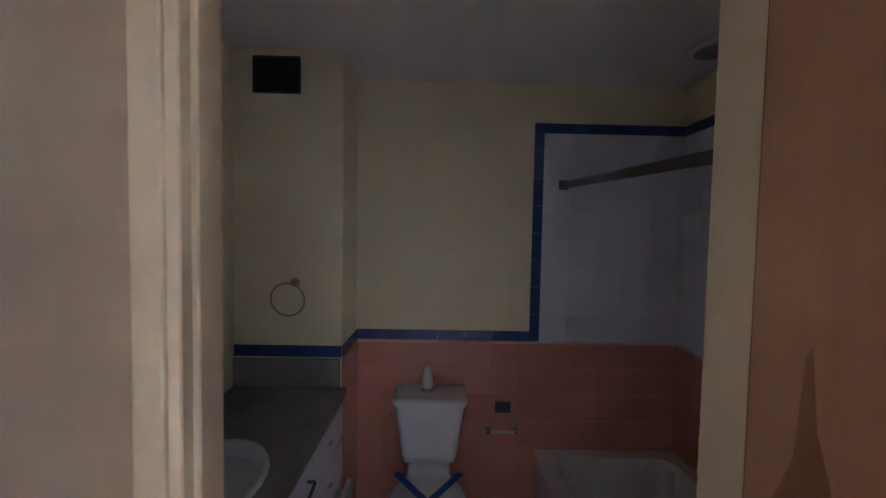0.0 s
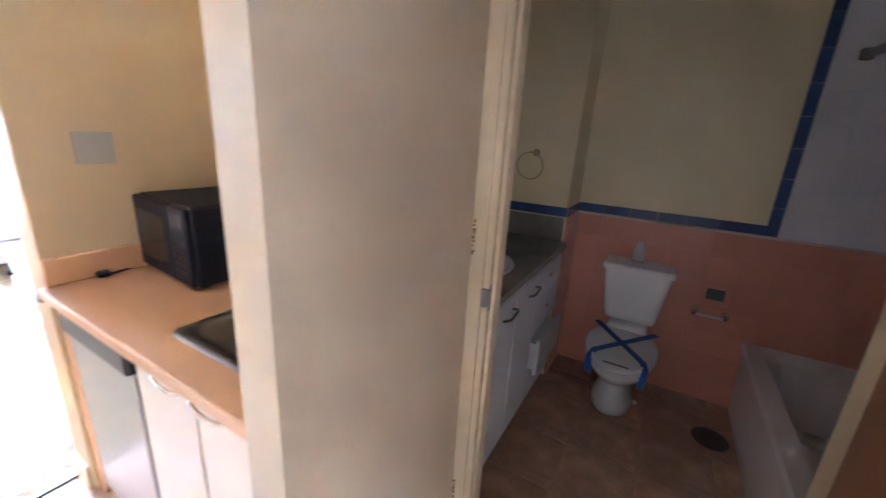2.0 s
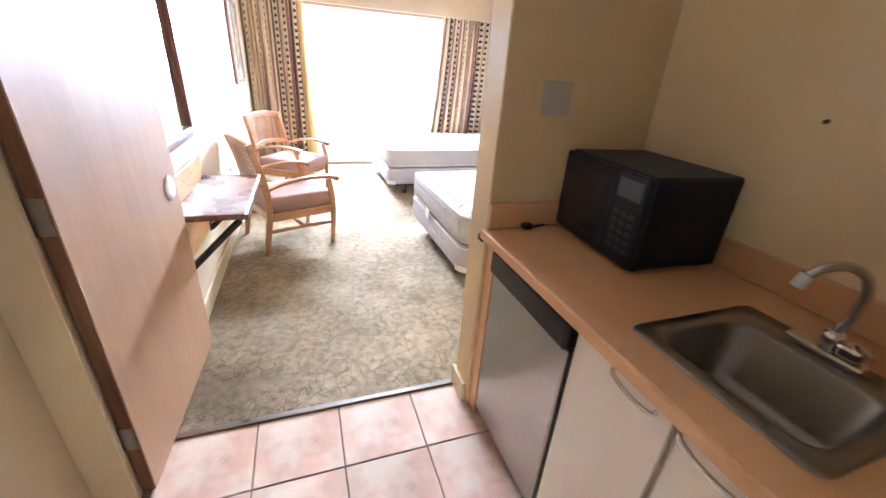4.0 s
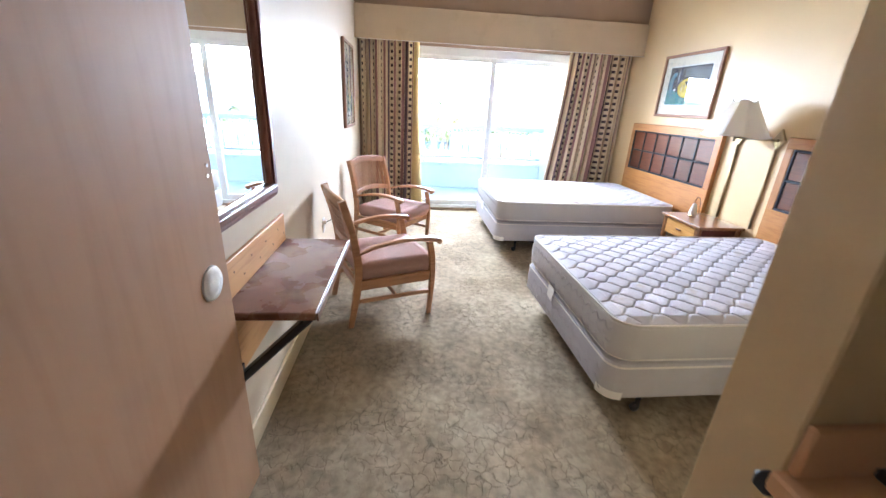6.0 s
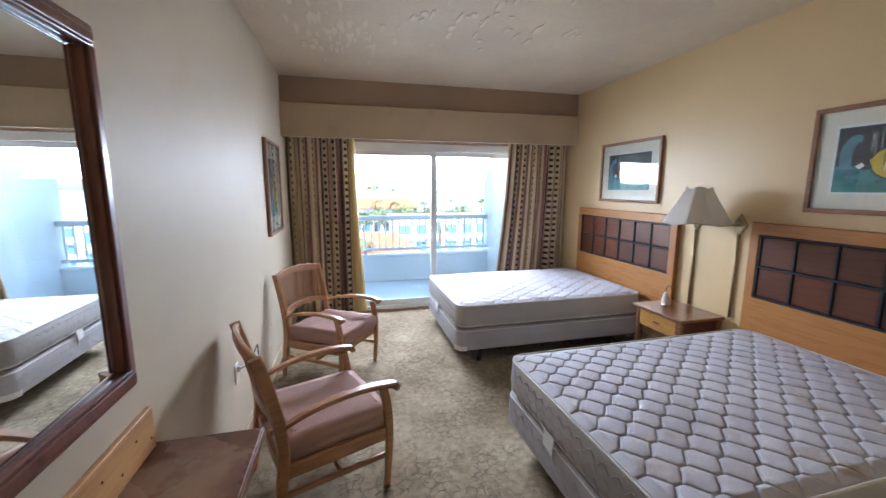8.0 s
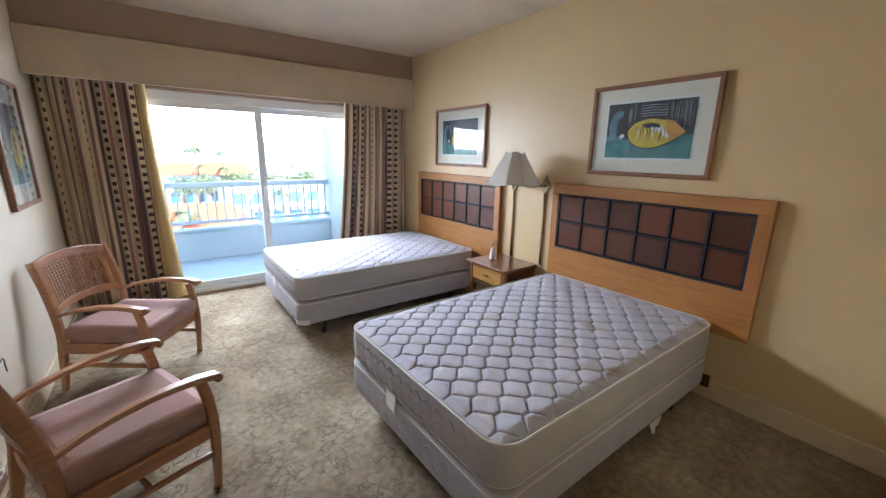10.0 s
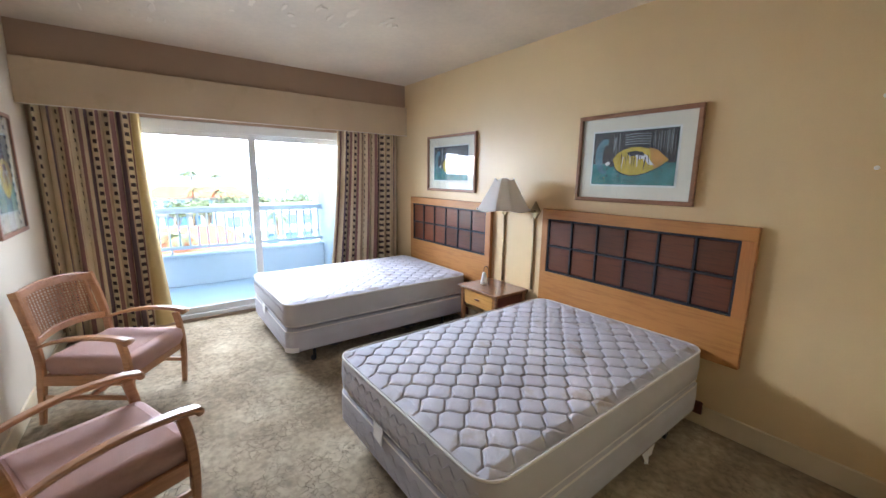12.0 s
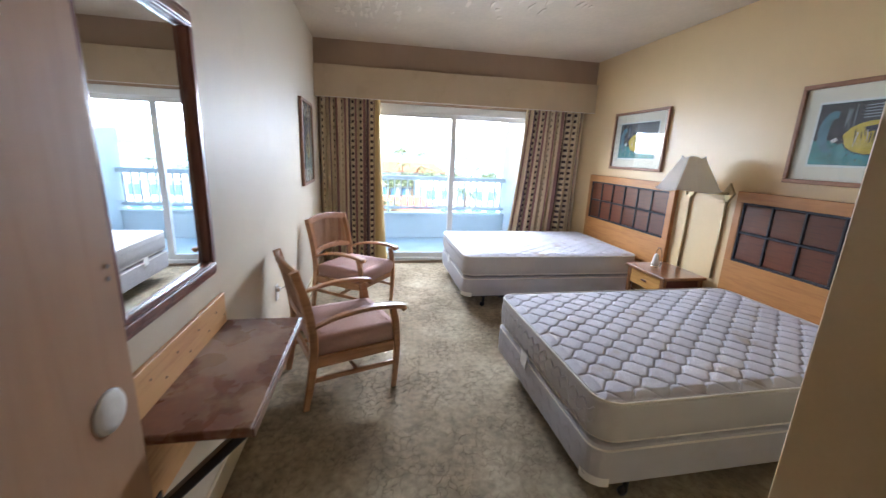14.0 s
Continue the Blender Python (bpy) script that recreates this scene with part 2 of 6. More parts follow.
M_MIRROR = mat("silvered_mirror", (0.84, 0.88, 0.90), 0.02, metal=1.0, var=0.01, bump=0.0)
for link_ in list(M_MIRROR.node_tree.links):
    if link_.to_socket.name == "Roughness":
        M_MIRROR.node_tree.links.remove(link_)
M_MIRROR.node_tree.nodes["Principled BSDF"].inputs["Roughness"].default_value = 0.012
M_ALU = mat("white_aluminium", (0.72, 0.73, 0.72), 0.35, var=0.04)
M_STEEL = mat("brushed_steel", (0.36, 0.35, 0.335), 0.30, metal=1.0, var=0.12, fine=160, bump=0.1, depth=0.0004)
M_CHROME = mat("worn_chrome", (0.72, 0.71, 0.69), 0.15, metal=1.0, var=0.08, bump=0.0)
M_BRASS = mat("antique_brass", (0.42, 0.33, 0.19), 0.35, metal=0.9, var=0.12)
M_ROD = mat("tarnished_rod_metal", (0.13, 0.11, 0.095), 0.4, metal=0.7, var=0.2)
M_BLACK = mat("black_plastic", (0.012, 0.012, 0.016), 0.32, var=0.2, fine=200, bump=0.1, depth=0.0004)
M_IRON = mat("black_painted_steel", (0.015, 0.014, 0.014), 0.4, var=0.2)
M_VOID = mat("dark_duct", (0.006, 0.006, 0.006), 0.9, var=0.1)
M_WHITE = mat("white_plastic", (0.78, 0.76, 0.72), 0.35, var=0.05)
M_CHINA = mat("white_porcelain", (0.82, 0.83, 0.85), 0.12, var=0.03, bump=0.0)
M_ENAMEL = mat("tub_enamel", (0.82, 0.76, 0.72), 0.16, var=0.05, bump=0.0)
M_TAPE = mat("blue_masking_tape", (0.02, 0.10, 0.42), 0.55, var=0.1)
M_TICK = mat("mattress_ticking", (0.52, 0.505, 0.55), 0.85, var=0.13, big=3.2, fine=350, bump=0.3, depth=0.0012)
M_TICK2 = mat("mattress_border_cloth", (0.47, 0.448, 0.44), 0.85, var=0.06, big=4, fine=300, bump=0.3, depth=0.001)
M_BOX = mat("box_spring_cloth", (0.46, 0.445, 0.465), 0.9, var=0.07, big=5, fine=220, bump=0.4, depth=0.0015)
M_PIPE = mat("cream_piping", (0.70, 0.66, 0.60), 0.8, var=0.05)
M_SEAM = mat("grey_quilting_thread", (0.46, 0.44, 0.46), 0.8, var=0.08)
M_DRAWER = wood("drawer_front_pine", (0.48, 0.255, 0.07), (0.38, 0.185, 0.045), 0.35, "x", coat=0.3)
M_OAK = wood("headboard_maple", (0.44, 0.190, 0.046), (0.35, 0.138, 0.032), 0.42, "x", coat=0.2)
M_OAKV = wood("headboard_maple_upright", (0.42, 0.172, 0.046), (0.33, 0.125, 0.032), 0.42, "z", coat=0.2)
M_PANEL = wood("walnut_panel", (0.118, 0.032, 0.009), (0.060, 0.016, 0.005), 0.35, "x", by_object=0.28, coat=0.3)
M_SLATE = mat("blue_black_lath", (0.018, 0.020, 0.030), 0.45, var=0.15)
M_CHAIR = wood("chair_beech", (0.48, 0.245, 0.115), (0.37, 0.172, 0.078), 0.38, "y", grain=1.3, coat=0.25)
M_NIGHT = wood("nightstand_oak", (0.25, 0.105, 0.033), (0.15, 0.058, 0.019), 0.3, "x", coat=0.4)
M_NIGHTD = wood("nightstand_dark_side", (0.10, 0.024, 0.014), (0.055, 0.014, 0.009), 0.35, "y", coat=0.3)
M_DESK = mat("desk_mahogany", (0.215, 0.085, 0.045), 0.28, var=0.45, big=7, fine=30, bump=0.05, depth=0.0005)
M_PINE = wood("pine_board", (0.66, 0.37, 0.15), (0.54, 0.27, 0.10), 0.5, "x")
M_FRAMED = wood("mirror_frame_cherry", (0.20, 0.068, 0.045), (0.115, 0.038, 0.026), 0.28, "z", coat=0.5)
M_PICFRAME = wood("picture_frame_walnut", (0.30, 0.14, 0.07), (0.20, 0.09, 0.045), 0.4, "x")
M_DOOR = wood("door_veneer", (0.46, 0.275, 0.160), (0.42, 0.245, 0.138), 0.55, "z", grain=0.5, coat=0.12, coat_rough=0.45)
M_DOORB = wood("bath_door_veneer", (0.41, 0.215, 0.110), (0.36, 0.180, 0.088), 0.40, "z", grain=0.5, coat=0.55, coat_rough=0.30)
M_DOOREDGE = wood("door_edge_wood", (0.22, 0.10, 0.05), (0.14, 0.06, 0.03), 0.45, "z")
M_CUSHION = mat("dusty_rose_cord", (0.44, 0.275, 0.24), 0.9, var=0.10, big=4, fine=220, bump=0.3, depth=0.001)
M_CANE = mat("woven_cane", (0.36, 0.18, 0.085), 0.6, var=0.15, fine=160, bump=0.5, depth=0.002)
M_SHADE = mat("white_lamp_shade", (0.84, 0.81, 0.77), 0.85, var=0.04, fine=200, bump=0.15, depth=0.0008)
nt = M_SHADE.node_tree
through_cloth, blend = nt.nodes.new("ShaderNodeBsdfTranslucent"), nt.nodes.new("ShaderNodeMixShader")
through_cloth.inputs["Color"].default_value = (0.88, 0.85, 0.80, 1)
blend.inputs[0].default_value = 0.5
nt.links.new(nt.nodes["Principled BSDF"].outputs[0], blend.inputs[1])
nt.links.new(through_cloth.outputs[0], blend.inputs[2])
nt.links.new(blend.outputs[0], nt.nodes["Material Output"].inputs["Surface"])
M_LAMINATE = mat("peach_laminate", (0.69, 0.385, 0.19), 0.34, var=0.06, big=3, fine=180, bump=0.04, depth=0.0004)
M_CABINET = mat("cream_cabinet_door", (0.78, 0.69, 0.58), 0.4, var=0.04)
M_WHITECAB = mat("white_cabinet_door", (0.66, 0.66, 0.67), 0.4, var=0.04)
M_STONE = mat("grey_cultured_marble", (0.30, 0.285, 0.25), 0.2, var=0.2, big=8, fine=60, bump=0.0)
M_TILE = mat("salmon_floor_tile", (0.70, 0.47, 0.37), 0.3, var=0.22, big=7, fine=30, bump=0.15, depth=0.0015, by_object=0.07)
M_TILEB = mat("brown_floor_tile", (0.42, 0.25, 0.165), 0.4, var=0.5, big=4.5, fine=40, bump=0.15, depth=0.001, by_object=0.1)
M_GROUT = mat("grey_brown_grout", (0.30, 0.215, 0.165), 0.9, var=0.2)
M_TERRA = mat("terracotta_wall_tile", (0.62, 0.27, 0.19), 0.32, var=0.10, big=5, fine=50, bump=0.1, depth=0.0008, by_object=0.05)
M_TERRAG = mat("terracotta_grout", (0.58, 0.255, 0.18), 0.8, var=0.1)
M_BLUE = mat("blue_trim_tile", (0.045, 0.075, 0.20), 0.22, var=0.15, big=12, bump=0.0, by_object=0.15)
M_WTILE = mat("white_wall_tile", (0.80, 0.80, 0.86), 0.2, var=0.03, bump=0.0, by_object=0.02)
M_WGROUT = mat("white_grout", (0.76, 0.76, 0.81), 0.8, var=0.05)
M_MAT = mat("ivory_mount_board", (0.74, 0.68, 0.55), 0.7, var=0.03)
M_PAPER = mat("white_paper", (0.78, 0.77, 0.73), 0.7, var=0.03)
M_TEAL = mat("print_teal", (0.05, 0.21, 0.20), 0.6, var=0.45, big=14, fine=60, bump=0.0)
M_INK = mat("print_ink", (0.030, 0.030, 0.034), 0.6, var=0.5, big=20, bump=0.0)
M_YELLOW = mat("print_yellow", (0.62, 0.45, 0.045), 0.6, var=0.3, big=16, bump=0.0)
M_STROKE = mat("print_pale_stroke", (0.34, 0.38, 0.40), 0.6, var=0.3, big=30, bump=0.0)
M_AMBER = mat("print_amber", (0.55, 0.26, 0.04), 0.6, var=0.3, big=18, bump=0.0)
M_CRESCENT = mat("print_blue_green", (0.09, 0.20, 0.24), 0.6, var=0.4, big=18, bump=0.0)
M_BALC = mat("balcony_pale_blue_paint", (0.44, 0.52, 0.57), 0.55, var=0.06)
M_BALCF = mat("balcony_floor_paint", (0.33, 0.42, 0.48), 0.5, var=0.12, big=2)
M_SAND = mat("sandy_ground", (0.30, 0.29, 0.22), 0.9, var=0.3, big=0.05, fine=0.6, bump=0.0)
M_SEA = mat("pale_sea", (0.25, 0.36, 0.42), 0.25, var=0.1, big=0.02, fine=0.3)
M_FACADE = mat("white_facade", (0.46, 0.48, 0.50), 0.7, var=0.06, big=0.3, fine=3, bump=0.0)
M_ORANGE = mat("orange_roof_tile", (0.38, 0.085, 0.035), 0.7, var=0.15, big=0.6, fine=5, bump=0.0)
M_BLUEGL = mat("blue_window_glass", (0.07, 0.16, 0.30), 0.15, var=0.2, big=0.5, bump=0.0)
M_LEAF = mat("palm_leaf", (0.115, 0.15, 0.075), 0.55, var=0.3, big=1, fine=8, bump=0.0, island=0.35)
M_BARK = mat("palm_bark", (0.16, 0.12, 0.085), 0.9, var=0.25, big=2, fine=12)
M_HILL = mat("far_hill", (0.20, 0.26, 0.30), 0.95, var=0.1, big=0.01, fine=0.05, bump=0.0)


def blotch(m, colour, scale, lo, hi, most, seed):
    """Lays irregular stains or worn patches of another colour into a material."""
    n, lk = m.node_tree.nodes, m.node_tree.links
    sock = n["Principled BSDF"].inputs["Base Color"]
    old = sock.links[0].from_socket
    tc, ns, rg, mx, mp = n.new("ShaderNodeTexCoord"), n.new("ShaderNodeTexNoise"), n.new("ShaderNodeMapRange"), n.new("ShaderNodeMix"), n.new("ShaderNodeMapping")
    mp.inputs["Location"].default_value = (seed, seed * 1.7, seed * 0.6)
    lk.new(tc.outputs["Object"], mp.inputs["Vector"])
    lk.new(mp.outputs[0], ns.inputs["Vector"])
    ns.inputs["Scale"].default_value, ns.inputs["Detail"].default_value, ns.inputs["Roughness"].default_value = scale, 6.0, 0.6
    rg.inputs["From Min"].default_value, rg.inputs["From Max"].default_value, rg.inputs["To Max"].default_value = lo, hi, most
    lk.new(ns.outputs["Fac"], rg.inputs["Value"])
    mx.data_type = "RGBA"
    lk.new(rg.outputs[0], mx.inputs["Factor"])
    lk.new(old, mx.inputs[6])
    mx.inputs[7].default_value = (*colour, 1)
    lk.new(mx.outputs[2], sock)


blotch(M_TICK, (0.34, 0.26, 0.19), 5.0, 0.57, 0.68, 0.60, 3.0)
blotch(M_BOX, (0.45, 0.38, 0.30), 4.0, 0.60, 0.75, 0.45, 1.0)
blotch(M_TILE, (0.80, 0.71, 0.61), 6.0, 0.42, 0.60, 0.62, 9.0)
blotch(M_TILEB, (0.26, 0.13, 0.085), 5.0, 0.50, 0.62, 0.5, 7.0)
blotch(M_DESK, (0.38, 0.24, 0.14), 3.2, 0.50, 0.58, 0.75, 5.0)
blotch(M_PALE, (0.50, 0.42, 0.31), 2.4, 0.58, 0.80, 0.35, 2.0)
blotch(M_BATH, (0.50, 0.40, 0.22), 2.6, 0.58, 0.80, 0.30, 6.0)
blotch(M_VALANCE, (0.36, 0.27, 0.15), 3.5, 0.58, 0.78, 0.40, 8.0)
blotch(M_CARPET, (0.12, 0.085, 0.05), 1.9, 0.54, 0.72, 0.55, 4.0)


# ---------------------------------------------------------------- mesh helpers
def box(bm, a, b, bev=0.0, seg=1):
    c, d = [(a[k] + b[k]) / 2 for k in range(3)], [abs(b[k] - a[k]) for k in range(3)]
    vs = bmesh.ops.create_cube(bm, size=1, matrix=Matrix.Translation(c) @ Matrix.Diagonal((*d, 1)))["verts"]
    if bev:
        es = list({e for v in vs for e in v.link_edges})
        bmesh.ops.bevel(bm, geom=es, offset=min(bev, 0.45 * min(d)), segments=seg, affect="EDGES", profile=0.5)
    return bm


def boxes(*sizes, bev=0.0, seg=1):
    bm = bmesh.new()
    for a, b in sizes:
        box(bm, a, b, bev, seg)
    return bm


def loft(bm, rings, cap0=True, cap1=True, closed=True):
    """Skin rings of equal count one after another."""
    vs = [[bm.verts.new(p) for p in r] for r in rings]
    k = len(vs[0])
    for r, s in zip(vs, vs[1:]):
        for i in range(k if closed else k - 1):
            j = (i + 1) % k
            bm.faces.new((r[i], r[j], s[j], s[i]))
    if cap0:
        bm.faces.new(list(reversed(vs[0])))
    if cap1:
        bm.faces.new(vs[-1])
    bmesh.ops.recalc_face_normals(bm, faces=bm.faces[:])
    return bm


def lathe(bm, prof, n=24, at=(0, 0, 0), cap0=True, cap1=True):
    return loft(bm, [[(at[0] + r * math.cos(2 * math.pi * i / n), at[1] + r * math.sin(2 * math.pi * i / n), at[2] + z) for i in range(n)] for r, z in prof], cap0, cap1)


def along(bm, pts, profile, up=(0, 0, 1), closed=False, size=None):
    """Sweep a flat profile of (side, rise) pairs along points."""
    pts = [Vector(p) for p in pts]
    rings, m = [], len(pts)
    for i, p in enumerate(pts):
        q, o = (pts[(i + 1) % m], pts[i - 1]) if closed else (pts[min(i + 1, m - 1)], pts[max(i - 1, 0)])
        tan = (q - o).normalized()
        side = tan.cross(Vector(up))
        side = side.normalized() if side.length > 1e-4 else Vector((1, 0, 0))
        rise = side.cross(tan)
        k = size[i] if size else 1.0
        rings.append([p + side * (u * k) + rise * (w * k) for u, w in profile])
    if closed:
        rings.append(rings[0])
    loft(bm, rings, not closed, not closed)
    if closed:
        bmesh.ops.remove_doubles(bm, verts=bm.verts[:], dist=1e-5)
    return bm


def tube(bm, pts, r, n=10, closed=False, up=(0, 0, 1), size=None):
    return along(bm, pts, [(r * math.cos(2 * math.pi * i / n), r * math.sin(2 * math.pi * i / n)) for i in range(n)], up, closed, size)


def bar(bm, pts, w, h, up=(0, 0, 1), size=None, r=0.2):
    a, b, c = w / 2, h / 2, min(w, h) * r
    prof = [(-a + c, -b), (a - c, -b), (a, -b + c), (a, b - c), (a - c, b), (-a + c, b), (-a, b - c), (-a, -b + c)]
    return along(bm, pts, prof, up, False, size)


def spline(pts, n=6):
    """A smooth run of points through the given ones."""
    p = [Vector(q) for q in pts]
    p = [p[0] * 2 - p[1]] + p + [p[-1] * 2 - p[-2]]
    out = []
    for i in range(1, len(p) - 2):
        for k in range(n):
            t = k / n
            a, b, c, d = p[i - 1], p[i], p[i + 1], p[i + 2]
            out.append(0.5 * (2 * b + (c - a) * t + (2 * a - 5 * b + 4 * c - d) * t * t + (3 * b - a - 3 * c + d) * t ** 3))
    return out + [p[-2]]


def link(name, bm, material, smooth=False):
    me = bpy.data.meshes.new(name)
    bm.to_mesh(me)
    bm.free()
    me.materials.append(material)
    if smooth:
        for p in me.polygons:
            p.use_smooth = True
    return new(name, me)


def part(name, bm, material, parent, label="", smooth=False):
    ob = link(name, bm, material, smooth)
    ob.parent = parent
    if label:
        ob["label"] = label
    return ob


def thing(name, at, label, category, group="", turn=0.0):
    ob = new(name)
    ob.matrix_basis = pose(*at, 0, 0, turn)
    return tagged(ob, label, category, group)


def setting(name, bm, material, label="", category="", smooth=False):
    ob = link(name, bm, material, smooth)
    return tagged(ob, label, category or name.split("_")[0], "", "structure")


def round_rect(x0, x1, y0, y1, r, z, n=6):
    out = []
    for cx, cy, a0 in ((x1 - r, y1 - r, 0), (x0 + r, y1 - r, 90), (x0 + r, y0 + r, 180), (x1 - r, y0 + r, 270)):
        for k in range(n + 1):
            a = radians(a0 + 90 * k / n)
            out.append((cx + r * math.cos(a), cy + r * math.sin(a), z))
    return out


def ellipse(cx, cy, rx, ry, z, n=28, egg=0.0):
    """egg lengthens the ring towards -y."""
    return [(cx + rx * math.cos(2 * math.pi * i / n), cy + ry * math.sin(2 * math.pi * i / n) * (1 + (egg if math.sin(2 * math.pi * i / n) < 0 else 0)), z) for i in range(n)]


def pieces(name, mesh, material, parent, places, label=""):
    """Alike pieces that share one mesh."""
    me = mesh
    me.materials.append(material)
    for p in places:
        ob = new(name, me)
        ob.parent = parent
        ob.matrix_basis = p
    return me


def mesh_of(name, bm):
    me = bpy.data.meshes.new(name)
    bm.to_mesh(me)
    bm.free()
    return me


# ---------------------------------------------------------------- setting: shell
YW, YM, XG, XP, CEIL = 2.30, -1.345, -6.86, -1.85, 2.78  # bed wall, mirror wall, window wall, partition, ceiling
setting("floor_carpet", boxes(((XG - 0.25, YM - 0.2, -0.2), (-1.862, YW + 0.2, -0.03))), M_CARPET, "worn olive-tan carpet with a crackled pile pattern", "floor")
setting("floor_hall", boxes(((-1.838, YM - 0.2, -0.2), (0.8, 0.66, -0.006))), M_GROUT, "salmon tiled hall floor with dark grout", "floor")
setting("floor_bath", boxes(((-1.0, 0.66, -0.2), (1.6, 2.3, -0.006))), M_GROUT, "brown mottled tiled bathroom floor", "floor")
setting("trim_threshold", boxes(((-1.866, YM, -0.05), (-1.838, -0.06, 0.008)), bev=0.003), M_STEEL, "dull metal threshold strip between carpet and tile", "trim")
setting("wall_bed", boxes(((XG - 0.2, YW, -0.2), (XP + 0.16, YW + 0.2, CEIL + 0.2))), M_WALL, "cream painted bedroom wall behind the headboards", "wall")
setting("wall_mirror", boxes(((XG - 0.2, YM - 0.2, -0.2), (-1.62, YM, CEIL + 0.2)), ((-0.80, YM - 0.2, -0.2), (0.8, YM, CEIL + 0.2)), ((-1.62, YM - 0.2, 2.06), (-0.80, YM, CEIL + 0.2))), M_PALE, "glossy pale cream wall with a doorway", "wall")
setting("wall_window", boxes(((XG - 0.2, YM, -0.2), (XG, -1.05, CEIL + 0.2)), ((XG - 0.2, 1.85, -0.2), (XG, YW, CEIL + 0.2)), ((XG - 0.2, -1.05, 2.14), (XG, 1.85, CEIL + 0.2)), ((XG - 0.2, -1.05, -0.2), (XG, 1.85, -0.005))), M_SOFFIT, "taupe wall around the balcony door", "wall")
setting("wall_partition", boxes(((XP, -0.06, -0.2), (-1.70, YW, CEIL + 0.2)), bev=0.004), M_WALL, "cream partition between kitchenette and bedroom", "wall")
setting("wall_alcove", boxes(((-1.70, 0.60, -0.2), (-0.458, 0.72, 2.6))), M_KITCHEN, "yellow back wall of the kitchenette alcove", "wall")
setting("wall_pier", loft(bmesh.new(), [[(-0.458, -0.126, z), (-0.362, -0.125, z), (-0.386, 0.609, z), (-0.458, 0.609, z)] for z in (-0.2, 2.6)]), M_PIER, "beige pier wall beside the bathroom doorway", "wall")
setting("wall_bath_front", boxes(((-0.458, 0.61, -0.2), (-0.33, 0.72, 2.6)), ((0.595, 0.61, -0.2), (1.6, 0.72, 2.6)), ((-0.33, 0.61, 2.12), (0.595, 0.72, 2.6))), M_BATH, "bathroom front wall with its doorway", "wall")
setting("wall_hall_end", boxes(((0.605, YM, -0.2), (0.8, 0.61, 2.6))), M_HALL, "plain beige wall at the end of the hall", "wall")
setting("wall_bath_back", boxes(((-1.05, 2.18, -0.2), (1.6, 2.33, 2.6))), M_BATH, "yellow painted bathroom back wall above tiles", "wall")
setting("wall_bath_right", boxes(((1.45, 0.72, -0.2), (1.6, 2.18, 2.6))), M_BATH, "bathroom side wall along the tub", "wall")
setting("wall_bath_left", boxes(((-1.05, 0.72, -0.2), (-0.89, 2.18, 2.6))), M_BATH, "yellow bathroom wall beside the vanity", "wall")
setting("wall_chase", boxes(((-0.89, 1.85, -0.2), (-0.376, 2.18, 2.6)), bev=0.004), M_BATH, "yellow boxed-out pipe chase behind the vanity", "wall")
setting("ceiling_bedroom", boxes(((XG - 0.2, YM - 0.2, CEIL), (-1.72, YW + 0.2, CEIL + 0.2))), M_CEIL, "off-white textured ceiling with peeling patches", "ceiling")
setting("ceiling_hall", boxes(((-1.72, YM - 0.2, 2.46), (0.8, 0.66, 3.0))), M_BATHC, "off-white hall ceiling", "ceiling")
setting("ceiling_bath", boxes(((-1.05, 0.66, 2.50), (1.6, 2.33, 2.7))), M_BATHC, "off-white bathroom ceiling", "ceiling")


def flake(cx, cy, rx, ry, seed):
    """A thin lifted flake of ceiling paint with a ragged rim."""
    rng = random.Random(seed)
    n = 14
    rim = [(cx + rx * math.cos(2 * math.pi * i / n) * rng.uniform(0.55, 1.1), cy + ry * math.sin(2 * math.pi * i / n) * rng.uniform(0.55, 1.1)) for i in range(n)]
    return loft(bmesh.new(), [[(x, y, CEIL + 0.002) for x, y in rim], [(cx + (x - cx) * 0.9, cy + (y - cy) * 0.9, CEIL - 0.002 - 0.00004 * seed) for x, y in rim]])


rng = random.Random(4)
peel = bmesh.new()
for k in range(110):
    cx, cy = (rng.gauss(-5.35, 0.30), rng.gauss(-0.70, 0.22)) if k < 64 else (rng.gauss(-4.6, 0.35), rng.gauss(0.35, 0.35))
    if cy < YM + 0.05:
        continue
    b2 = flake(cx, cy, rng.uniform(0.02, 0.12), rng.uniform(0.010, 0.034), k)
    me = mesh_of("flake", b2)
    peel.from_mesh(me)
    bpy.data.meshes.remove(me)
tagged(setting("ceiling_flakes", peel, mat("flaking_white_paint", (0.67, 0.57, 0.43), 0.7, var=0.12), "pale flaking paint patches on the ceiling", "ceiling"))

# skirting
SK = 0.10
setting("baseboard_bed_wall", boxes(((XG, YW - 0.016, -0.03), (XP, YW, SK + 0.01)), bev=0.004), M_TRIM, "cream wooden baseboard", "baseboard")
setting("baseboard_mirror_wall", boxes(((XG, YM, -0.03), (-1.88, YM + 0.016, SK - 0.01)), bev=0.004), M_TRIM, "cream wooden baseboard", "baseboard")
setting("baseboard_partition", boxes(((XP - 0.016, -0.06, -0.03), (XP, 0.66, SK)), ((XP - 0.018, -0.078, -0.03), (-1.72, -0.06, SK + 0.005)), bev=0.004), M_TRIM, "chipped cream baseboard round the partition end", "baseboard")
setting("baseboard_hall", boxes(((-0.72, YM, 0.0), (0.6, YM + 0.014, SK)), ((-0.457, -0.139, 0.0), (-0.358, -0.1255, SK)), bev=0.004), M_TRIM, "cream hall baseboard", "baseboard")

